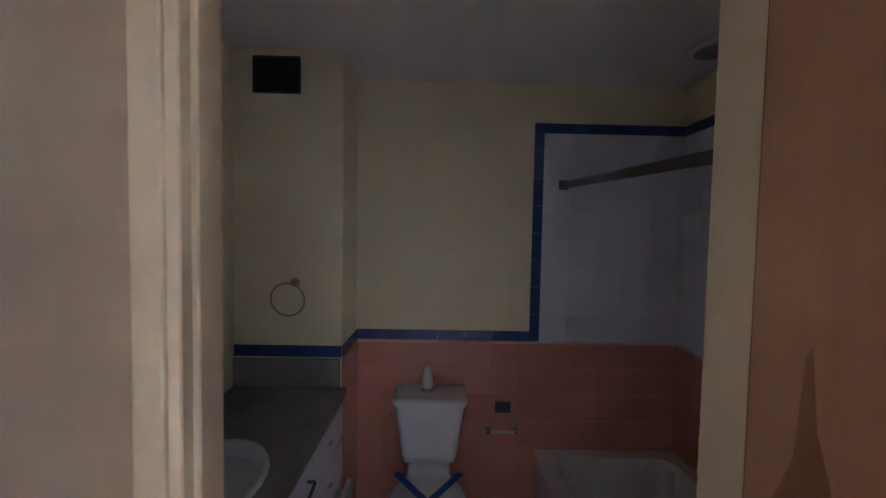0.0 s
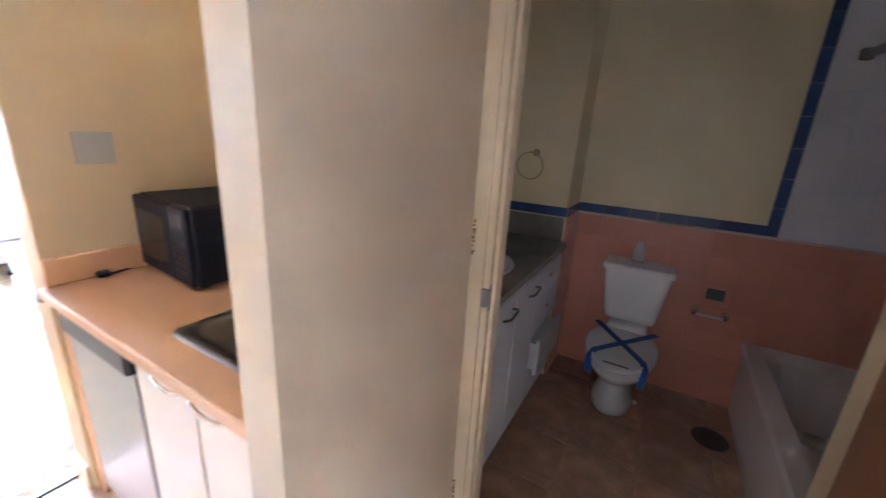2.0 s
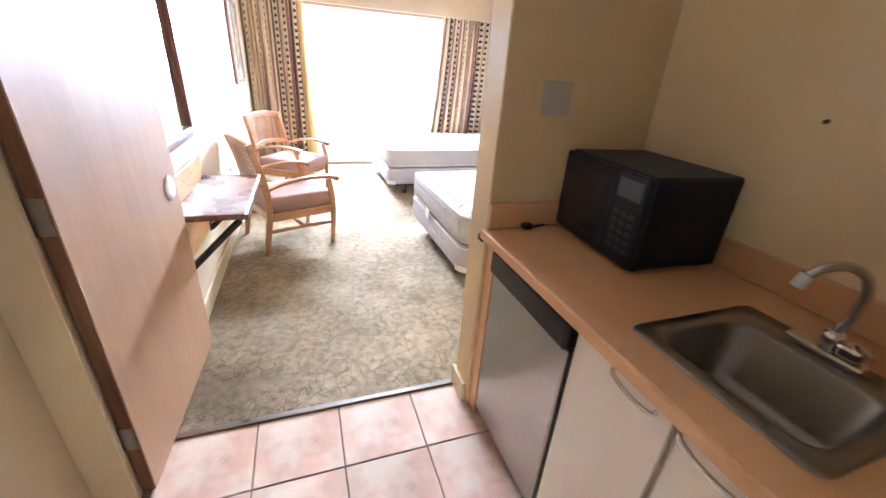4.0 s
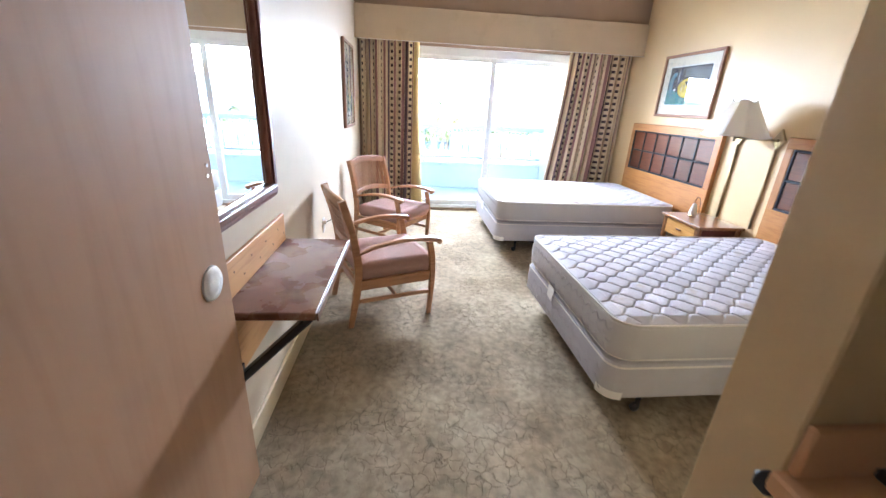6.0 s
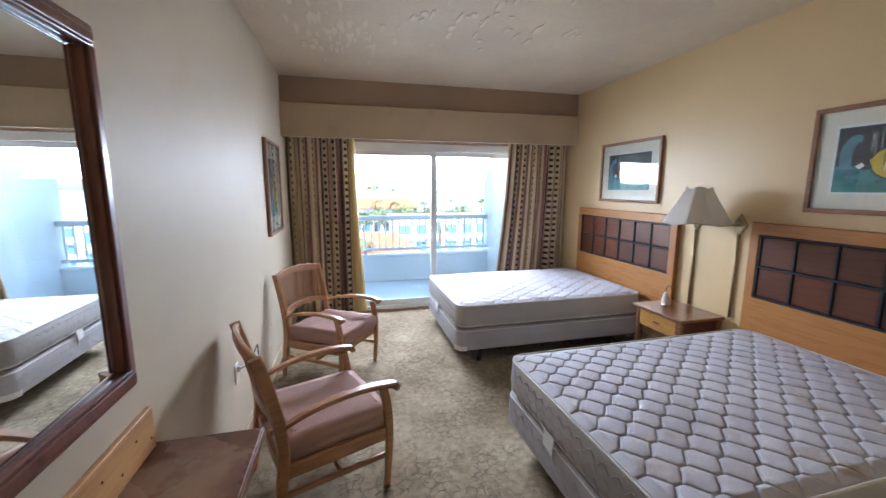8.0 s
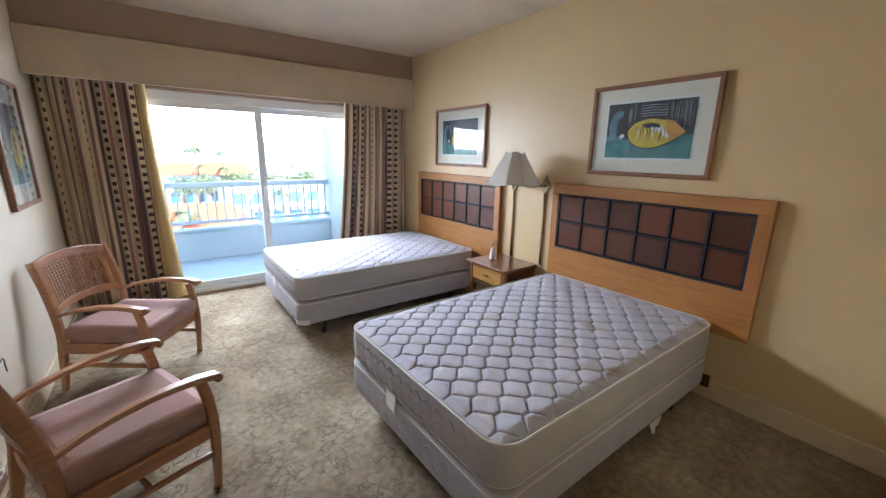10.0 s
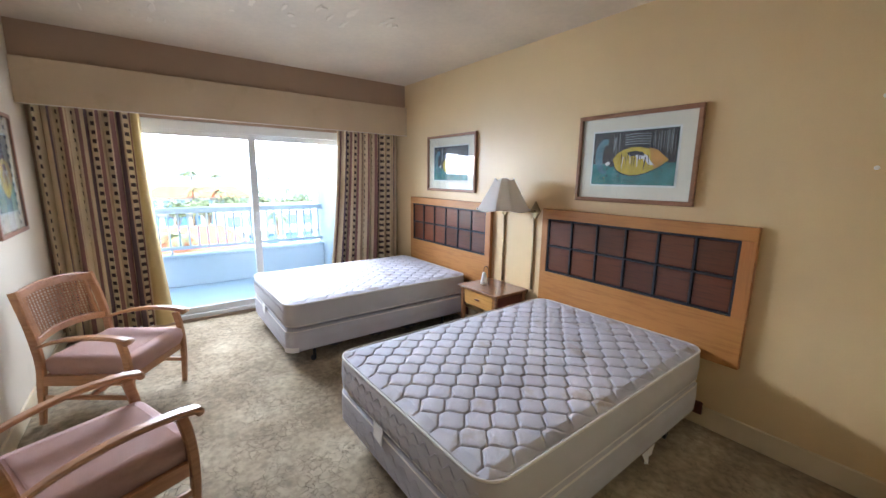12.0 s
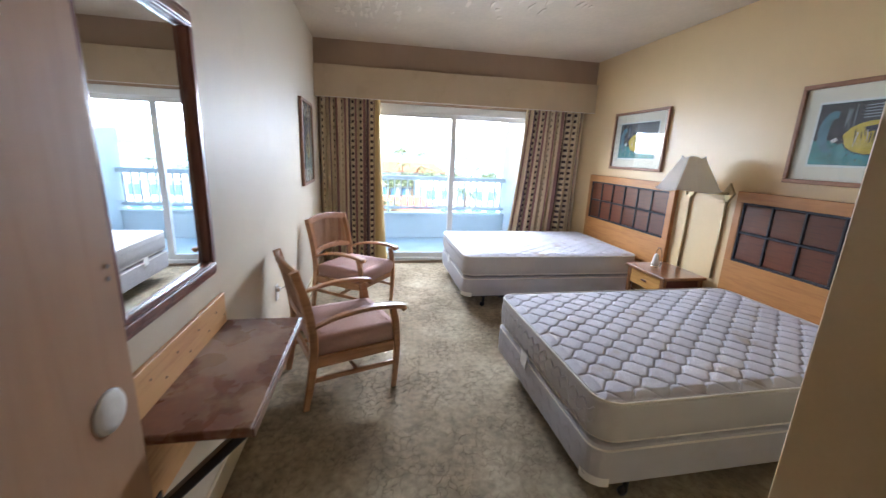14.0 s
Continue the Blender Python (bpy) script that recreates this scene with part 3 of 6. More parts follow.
# bathroom doorway casing and jambs
dw = thing("door_casing", (0, 0, 0), "cream painted door casing with worn nicks at the latch", "door frame")
dw["kind"] = "structure"
part("casing", boxes(((-0.3850, 0.594, 0.0), (-0.336, 0.6095, 2.18)), bev=0.004, seg=2), M_TRIM, dw)
part("jamb", boxes(((-0.340, 0.604, 0.0), (-0.316, 0.722, 2.12)), bev=0.003), M_TRIM, dw)
part("stop", boxes(((-0.3165, 0.630, 0.0), (-0.304, 0.668, 2.11)), bev=0.003), M_TRIM, dw)
part("jamb", boxes(((0.567, 0.600, 0.0), (0.60, 0.722, 2.12)), bev=0.004), M_TRIM, dw)
part("head_jamb", boxes(((-0.316, 0.613, 2.11), (0.567, 0.722, 2.13))), M_TRIM, dw)
part("head_casing", boxes(((-0.3845, 0.592, 2.115), (0.54, 0.609, 2.18)), bev=0.005), M_TRIM, dw)
part("strike_plate", boxes(((-0.3162, 0.608, 0.955), (-0.3145, 0.629, 1.045))), M_STEEL, dw, "tarnished steel strike plate")
part("strike_lip", boxes(((-0.336, 0.590, 0.975), (-0.314, 0.612, 1.035)), bev=0.002), M_STEEL, dw)
chip = bmesh.new()
rng = random.Random(9)
for z0, cnt in ((1.14, 9), (0.16, 7)):
    for k in range(cnt):
        z = z0 + k * 0.013 + rng.uniform(-0.004, 0.004)
        box(chip, (-0.383 + rng.uniform(0, 0.004), 0.5925, z), (-0.376 + rng.uniform(0, 0.006), 0.5942, z + rng.uniform(0.004, 0.011)))
part("paint_chip", chip, M_DOOREDGE, dw, "dark nicks where the paint has chipped")


def door_leaf(name, at, turn, width, label, veneer, thick=0.04, height=2.03):
    """A flush door leaf; local x runs from the hinges to the free edge."""
    d = thing(name, at, label, "door", turn=turn)
    d["kind"] = "structure"
    part("leaf", boxes(((0.0, -thick / 2, 0.008), (width, thick / 2, height)), bev=0.002), veneer, d)
    part("hinge_edge", boxes(((-0.003, -thick / 2 + 0.002, 0.008), (0.0, thick / 2 - 0.002, height))), M_DOOREDGE, d, "bare dark wooden edge")
    for z in (0.22, 1.0, 1.80):
        h = part("hinge", boxes(((-0.006, -thick / 2 + 0.004, z), (-0.0035, thick / 2 + 0.012, z + 0.10))), M_STEEL, d, "steel butt hinge")
        part("knuckle", tube(bmesh.new(), [(-0.010, thick / 2 + 0.012, z - 0.002), (-0.010, thick / 2 + 0.012, z + 0.102)], 0.007, 10, up=(0, 1, 0)), M_STEEL, h, smooth=True)
    return d


bath_door = door_leaf("door_bath", (0.568, 0.590, 0), -90.0, 0.78, "open brown veneered bathroom door with a dark patch", M_DOORB)
# thin darker sheet on the leaf, tapering to a peak near the hinges
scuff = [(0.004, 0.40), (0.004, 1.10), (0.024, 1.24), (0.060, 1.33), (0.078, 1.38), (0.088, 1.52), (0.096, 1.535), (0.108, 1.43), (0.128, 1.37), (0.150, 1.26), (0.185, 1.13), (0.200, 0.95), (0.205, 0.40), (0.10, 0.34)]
part("scuff", loft(bmesh.new(), [[(x, y, z) for x, z in scuff] for y in (-0.0201, -0.0206)]), wood("darker_veneer", (0.26, 0.125, 0.062), (0.22, 0.100, 0.050), 0.35, "z", grain=0.5), bath_door, "darker tapering patch on the veneer")
conn = door_leaf("door_connecting", (-1.628, -1.318, 0), 177.2, 0.85, "open brown veneered connecting door with a blank white disc", M_DOOR)
disc = bmesh.new()
lathe(disc, [(0.0, 0.010), (0.030, 0.0095), (0.050, 0.006), (0.055, 0.0)], 32)
bmesh.ops.rotate(disc, matrix=Matrix.Rotation(radians(90), 3, "X"), verts=disc.verts[:])
bmesh.ops.translate(disc, vec=(0.755, -0.0200, 0.905), verts=disc.verts[:])
part("cover_disc", disc, M_WHITE, conn, "round white cover plate", True)
for x, z in ((0.822, 1.245), (0.818, 1.215)):
    b2 = tube(bmesh.new(), [(x, -0.0200, z), (x, -0.024, z)], 0.006, 10)
    part("screw", b2, M_CHROME, conn, "small bright screw head")
dc = thing("door_frame_connecting", (0, 0, 0), "cream casing of the connecting doorway", "door frame")
dc["kind"] = "structure"
for x0, x1 in ((-1.615, -1.59), (-0.83, -0.80)):
    part("jamb", boxes(((x0, YM - 0.16, 0.0), (x1, YM + 0.006, 2.06)), bev=0.003), M_TRIM, dc)
part("casing", boxes(((-0.7995, YM, 0.0), (-0.72, YM + 0.016, 2.13)), bev=0.005), M_TRIM, dc)
part("head", boxes(((-1.59, YM - 0.16, 2.035), (-0.83, YM + 0.006, 2.06))), M_TRIM, dc)
setting("door_next_room", boxes(((-1.59, YM - 0.15, 0.005), (-0.83, YM - 0.11, 2.035)), bev=0.002), M_TRIM, "closed cream door to the next room", "door")

# balcony door
wd = thing("window_sliding_door", (0, 0, 0), "white aluminium sliding balcony door with two glass panes", "sliding door")
wd["kind"] = "structure"
xa, xb = -6.985, -6.905
part("window_frame", boxes(((xa, -1.05, 2.045), (xb, 1.85, 2.14)), ((xa, -1.05, 0.0), (xb + 0.03, 1.85, 0.045)), ((xa, -1.05, 0.045), (xb, -0.99, 2.045)), ((xa, 1.79, 0.045), (xb, 1.85, 2.045)), bev=0.004), M_ALU, wd)
for y0, y1, xo in ((-0.99, 0.475, -6.925), (0.40, 1.79, -6.962)):
    lf = part("sash", boxes(((xo - 0.016, y0, 0.046), (xo + 0.016, y0 + 0.075, 2.045)), ((xo - 0.016, y1 - 0.075, 0.046), (xo + 0.016, y1, 2.045)), ((xo - 0.016, y0 + 0.075, 0.046), (xo + 0.016, y1 - 0.075, 0.115)), ((xo - 0.016, y0 + 0.075, 1.985), (xo + 0.016, y1 - 0.075, 2.045)), bev=0.003), M_ALU, wd)
    gl = part("pane", boxes(((xo - 0.003, y0 + 0.07, 0.11), (xo + 0.003, y1 - 0.07, 1.99))), M_GLASS, lf, "clear glass pane")
    gl.visible_shadow = False
part("pull_handle", boxes(((-6.909, 0.425, 0.98), (-6.885, 0.450, 1.16)), bev=0.006), M_ALU, wd)

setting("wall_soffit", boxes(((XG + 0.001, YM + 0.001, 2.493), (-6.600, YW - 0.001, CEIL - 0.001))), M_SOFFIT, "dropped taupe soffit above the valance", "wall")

# valance box over the curtains
va = thing("valance", (0, 0, 0), "long cream cloth-covered valance box above the curtains", "valance")
part("front_board", boxes(((-6.570, YM + 0.001, 2.132), (-6.550, YW - 0.001, 2.497)), bev=0.004), M_VALANCE, va)
part("top_board", boxes(((-6.858, YM + 0.001, 2.470), (-6.571, YW - 0.001, 2.490))), M_VALANCE, va)
part("piping", tube(bmesh.new(), [(-6.549, YM + 0.002, 2.135), (-6.549, YW - 0.002, 2.135)], 0.004, 6), M_PIPE, va)


def curtain(y0, y1, b0, b1, folds, seed, label, lining=False):
    """Pleated cloth hanging from y0..y1 at the top to b0..b1 at the hem."""
    rng = random.Random(seed)
    n, k = folds * 12, 26
    ph = [rng.uniform(-0.5, 0.5) for _ in range(8)]
    bm = bmesh.new()
    lay = bm.loops.layers.uv.new("cloth")
    rows = []
    for j in range(k + 1):
        f = j / k
        z = 2.40 - 2.375 * f
        run, row = 0.0, []
        for i in range(n + 1):
            s = i / n
            wob = 0.25 * math.sin(7 * s + ph[0] + 1.3 * f) + 0.2 * math.sin(3 * s + ph[1])
            amp = (0.030 + 0.022 * f) * (0.75 + 0.35 * math.sin(11 * s + ph[2]))
            x = -6.815 + amp * math.sin(2 * math.pi * folds * s + wob * 2 + ph[3]) + 0.008 * math.sin(5 * f + 9 * s)
            a, b = y0 + (b0 - y0) * f ** 1.6, y1 + (b1 - y1) * f ** 1.6
            y = a + (b - a) * s + 0.012 * math.sin(4 * math.pi * folds * s + ph[4]) * (0.4 + f)
            row.append(bm.verts.new((min(x, -6.765), y, z)))
        rows.append(row)
    cloth = 2.1 * (y1 - y0)
    for j in range(k):
        for i in range(n):
            fc = bm.faces.new((rows[j][i], rows[j][i + 1], rows[j + 1][i + 1], rows[j + 1][i]))
            fc.smooth = True
            for lp, (ii, jj) in zip(fc.loops, ((i, j), (i + 1, j), (i + 1, j + 1), (i, j + 1))):
                lp[lay].uv = (cloth * ii / n, 2.375 * jj / k)
    rows_at = [tuple(r[-1].co) for r in rows]
    ob = link("curtain", bm, M_CURTAIN)
    th = ob.modifiers.new("cloth", "SOLIDIFY")
    th.thickness = 0.003
    if lining:
        ln = bmesh.new()
        ls = []
        for j in range(k + 1):
            f = j / k
            e = rows_at[j]
            w = 0.055 + 0.10 * f ** 2.0
            ls.append([(e[0] + 0.004 * math.sin(6 * f), e[1] - 0.01, e[2]), (e[0] + 0.035 + 0.01 * f, e[1] + w * 0.35, e[2]), (e[0] + 0.012, e[1] + w * 0.75, e[2]), (e[0] - 0.022, e[1] + w, e[2])])
        loft(ln, ls, False, False, False)
        for fc in ln.faces:
            fc.smooth = True
        lo = part("lining", ln, M_LINING, ob, "yellowish turned-back lining")
        lo.modifiers.new("cloth", "SOLIDIFY").thickness = 0.003
    return tagged(ob, label, "curtain", "curtains at the balcony door")


curtain(YM + 0.03, -0.62, YM + 0.03, -0.62, 7, 3, "pleated striped tan curtain with rows of squares and yellow lining", True)

curtain(1.42, YW - 0.02, 1.22, YW - 0.03, 8, 5, "pleated tan curtain with dark stripes, swept to the side")

# closet doors on the partition
cl = thing("closet_door", (-1.852, 1.30, -0.03), "cream sliding closet door in a bright metal frame", "closet door")
part("panel", boxes(((-0.020, -0.62, 0.02), (-0.004, 0.40, 2.05))), M_TRIM, cl)
for y in (0.40, 0.455, 0.51):
    part("stile", boxes(((-0.032, y, 0.0), (-0.002, y + 0.042, 2.08)), bev=0.006, seg=2), M_CHROME, cl, "bright metal edge profile")
part("top_track", boxes(((-0.036, -0.62, 2.082), (-0.002, 0.56, 2.13)), bev=0.003), M_STEEL, cl)
part("floor_track", boxes(((-0.036, -0.62, 0.001), (-0.002, 0.395, 0.014)), bev=0.003), M_STEEL, cl)


# ---------------------------------------------------------------- bedroom
def bed(at, w=1.335, d=1.96):
    """Mattress on a box spring on a steel frame; local origin at the foot's left corner, x along the foot, y to the head."""
    g = "double beds in the bedroom"
    # steel frame
    fr = thing("bed_frame", (at[0], at[1], -0.03), "low dark steel bed frame on casters", "bed frame", g)
    for y in (0.12, d - 0.10):
        part("cross_rail", boxes(((0.06, y, 0.108), (w - 0.06, y + 0.035, 0.133)), bev=0.003), M_IRON, fr)
    for x in (0.05, w - 0.085):
        part("side_rail", boxes(((x, 0.05, 0.112), (x + 0.035, d - 0.02, 0.133)), bev=0.003), M_IRON, fr)
        for y in (0.24, d - 0.30):
            lg = part("leg", tube(bmesh.new(), [(x + 0.02, y, 0.026), (x + 0.02, y, 0.117)], 0.014, 10, up=(0, 1, 0)), M_IRON, fr)
            wh = bmesh.new()
            lathe(wh, [(0.012, -0.012), (0.024, -0.009), (0.024, 0.009), (0.012, 0.012)], 16)
            bmesh.ops.rotate(wh, matrix=Matrix.Rotation(radians(90), 3, "Y"), verts=wh.verts[:])
            bmesh.ops.translate(wh, vec=(x + 0.02, y - 0.012, 0.0242), verts=wh.verts[:])
            part("caster", wh, M_BLACK, lg, "black caster wheel", True)
    part("end_bracket", boxes(((w - 0.05, d - 0.025, 0.100), (w + 0.030, d - 0.004, 0.185)), bev=0.004), M_NIGHTD, fr)
    # box spring
    bx = thing("box_spring", (at[0], at[1], 0.104), "white cloth-covered box spring with a torn plastic corner", "box spring", g)
    prof = [(0.012, 0.0), (0.0, 0.012), (-0.003, 0.10), (0.0, 0.180), (0.012, 0.197), (0.034, 0.205)]
    bm = bmesh.new()
    loft(bm, [round_rect(o, w - o, o, d - o, 0.085, z) for o, z in prof])
    part("body", bm, M_BOX, bx, smooth=False)
    part("piping", tube(bmesh.new(), round_rect(0.003, w - 0.003, 0.003, d - 0.003, 0.085, 0.184), 0.005, 6, True), M_PIPE, bx)
    part("corner_guard", loft(bmesh.new(), [[(w - 0.09 + 0.094 * math.cos(a), 0.09 + 0.094 * math.sin(a), z) for a in [radians(270 + 10 * k) for k in range(10)]] for z in (0.0, 0.028, 0.045)], False, False, False), M_WHITE, bx, "torn white plastic corner guard")
    # mattress
    mt = thing("mattress", (at[0], at[1], 0.314), "bare stained white quilted mattress with piped edges", "mattress", g)
    h = 0.218
    prof = [(0.036, 0.0), (0.012, 0.007), (0.0, 0.026), (-0.004, 0.10), (0.0, h - 0.03), (0.006, h - 0.012), (0.016, h - 0.004)]
    part("border", loft(bmesh.new(), [round_rect(o, w - o, o, d - o, 0.11, z, 8) for o, z in prof], True, False), M_TICK2, mt, smooth=True)
    for z in (0.024, h - 0.008):
        part("piping", tube(bmesh.new(), round_rect(0.004, w - 0.004, 0.004, d - 0.004, 0.11, z, 8), 0.006, 8, True), M_PIPE, mt, "cream piping", True)
    hx, per, amp = 0.0710, 0.186, 0.0352
    nx, ny = 300, 430
    co, r = [], 0.105
    for j in range(ny + 1):
        for i in range(nx + 1):
            x, y = 0.008 + (w - 0.016) * i / nx, 0.008 + (d - 0.016) * j / ny
            for cx, sx in ((0.008 + r, -1), (w - 0.008 - r, 1)):
                for cy, sy in ((0.008 + r, -1), (d - 0.008 - r, 1)):
                    if (x - cx) * sx > 0 and (y - cy) * sy > 0 and math.hypot(x - cx, y - cy) > r:
                        q = r / math.hypot(x - cx, y - cy)
                        x, y = cx + (x - cx) * q, cy + (y - cy) * q
            k0 = math.floor(x / hx)
            best = 1.0
            tri = max(-1.0, min(1.0, 1.62 * 2 / math.pi * math.asin(math.sin(2 * math.pi * y / per)))) - 0.06 * math.cos(2 * math.pi * y / per)
            for k in (k0 - 1, k0, k0 + 1, k0 + 2):
                best = min(best, abs(x - (k * hx + (1 if k % 2 else -1) * amp * tri)))
            puff = 0.80 * (1 - math.exp(-((best / 0.0037) ** 1.4))) + 0.20 * (1 - math.exp(-((best / 0.026) ** 2)))
            edge = min(x, w - x, y, d - y)
            soft = min(1.0, max(0.0, (edge - 0.008) / 0.06))
            sag = 0.012 * math.sin(math.pi * x / w) * math.sin(math.pi * y / d) + 0.006 * noise.noise((x * 2.2, y * 2.2, 1.7))
            co.append((x, y, h - 0.010 + soft * (0.0150 * puff + sag) + 0.004 * soft))
    fs = [(j * (nx + 1) + i, j * (nx + 1) + i + 1, (j + 1) * (nx + 1) + i + 1, (j + 1) * (nx + 1) + i) for j in range(ny) for i in range(nx)]
    me = bpy.data.meshes.new("quilted_top")
    me.from_pydata(co, [], fs)
    me.materials.append(M_TICK)
    for p in me.polygons:
        p.use_smooth = True
    qt = new("quilted_top", me)
    qt.parent = mt
    qt["label"] = "puffed quilted top with wavy seams"
    # care label on the foot side
    part("label_tag", loft(bmesh.new(), [[(0.50, -0.006, 0.03), (0.60, -0.008, 0.03), (0.60, -0.012, 0.03), (0.50, -0.010, 0.03)], [(0.505, -0.010, -0.05), (0.595, -0.014, -0.06), (0.595, -0.018, -0.06), (0.505, -0.014, -0.05)]]), M_PAPER, mt, "white sewn-on care label")
    # zigzag stitching over the foot border
    zz = bmesh.new()
    for k in range(3):
        tube(zz, [(0.12 + 0.010 * i, -0.0035, 0.045 + 0.055 * k + 0.018 * math.sin(i * 0.75 + k)) for i in range(118)], 0.0020, 5, up=(0, 1, 0))
    part("border_stitching", zz, M_SEAM, mt)
    zz = bmesh.new()
    for k in range(2):
        tube(zz, [(0.12 + 0.012 * i, -0.0025, 0.055 + 0.07 * k + 0.022 * math.sin(i * 0.7 + k)) for i in range(98)], 0.0020, 5, up=(0, 1, 0))
    part("side_stitching", zz, M_SEAM, bx)
    return fr, bx, mt


beds = bed((-4.092, 0.290, 0.0))
W, D = 1.335, 1.96
copies = []
for o in beds:
    copies.append(copy_thing(o, Matrix.Translation((-2.36, -0.035, 0)) @ o.matrix_basis))
    # the near bed stands a little askew
    o.matrix_basis = Matrix.Translation((-3.42, 1.27, 0)) @ Matrix.Rotation(radians(0.9), 4, "Z") @ Matrix.Translation((3.42, -1.27, 0)) @ o.matrix_basis
# torn dust covers hanging below the box springs
scrap = [(W + 0.004, 1.18, 0.012), (W + 0.010, 1.205, -0.030), (W + 0.004, 1.22, -0.062), (W + 0.014, 1.245, -0.070), (W + 0.006, 1.26, -0.035), (W + 0.004, 1.30, -0.040), (W + 0.003, 1.33, 0.012)]
part("torn_scrap", loft(bmesh.new(), [scrap, [(x + 0.002, y, z) for x, y, z in scrap]]), M_PAPER, beds[1], "torn white scrap of lining hanging down")
rng = random.Random(12)
for y0, y1, drop in ((0.34, 0.50, 0.020), (0.72, 1.02, 0.026), (1.06, 1.36, 0.034)):
    n = 9
    low = [(W - 0.012 + rng.uniform(-0.004, 0.004), y0 + (y1 - y0) * i / n, -drop * math.sin(math.pi * (i + 0.4) / (n + 1)) * rng.uniform(0.5, 1.2)) for i in range(n + 1)]
    rag = [(W - 0.010, y0, 0.004)] + low + [(W - 0.010, y1, 0.004)]
    part("dust_cover_rag", loft(bmesh.new(), [rag, [(x + 0.0015, y, z) for x, y, z in rag]]), M_IRON, copies[1], "ragged black dust cover")


def headboard(at):
    """Maple board with a sunken field of twelve dark panels; x from its left end, y outward from the wall is negative."""
    w, z0, z1 = 1.562, 0.45, 1.333
    px0, px1, pz0, pz1 = 0.062, 1.485, 0.772, 1.248
    hb = thing("headboard", at, "maple headboard with twelve dark walnut panels in black lath", "headboard", "headboards on the bed wall")
    part("lower_board", boxes(((0.0, -0.045, z0), (w, -0.001, pz0)), bev=0.003), M_OAK, hb)
    part("top_rail", boxes(((0.0, -0.045, pz1), (w, -0.001, z1)), bev=0.003), M_OAK, hb)
    part("side_stile", boxes(((0.0, -0.045, pz0), (px0, -0.001, pz1)), bev=0.002), M_OAKV, hb)
    part("side_stile", boxes(((px1, -0.045, pz0), (w, -0.001, pz1)), bev=0.002), M_OAKV, hb)
    part("backing", boxes(((px0, -0.012, pz0), (px1, -0.002, pz1))), M_SLATE, hb)
    n, m = 6, 2
    lw = 0.016
    cw, ch = (px1 - px0 - lw) / n, (pz1 - pz0 - lw) / m
    pm = mesh_of("panel", boxes(((0.002, -0.030, 0.002), (cw - lw - 0.002, -0.0125, ch - lw - 0.002)), bev=0.004))
    pieces("panel", pm, M_PANEL, hb, [Matrix.Translation((px0 + lw + cw * i, 0, pz0 + lw + ch * j)) for i in range(n) for j in range(m)])
    vm = mesh_of("upright_lath", boxes(((0.0, -0.040, pz0 + 0.001), (lw, -0.0125, pz1 - 0.001)), bev=0.003))
    pieces("upright_lath", vm, M_SLATE, hb, [Matrix.Translation((px0 + cw * i, 0, 0)) for i in range(n + 1)])
    hm = mesh_of("cross_lath", boxes(((px0 + 0.001, -0.043, 0.0), (px1 - 0.001, -0.013, lw)), bev=0.003))
    pieces("cross_lath", hm, M_SLATE, hb, [Matrix.Translation((0, 0, pz0 + ch * j)) for j in range(m + 1)])
    return hb


h1 = headboard((-4.155, YW, 0))
copy_thing(h1, pose(-6.385, YW, 0.004))


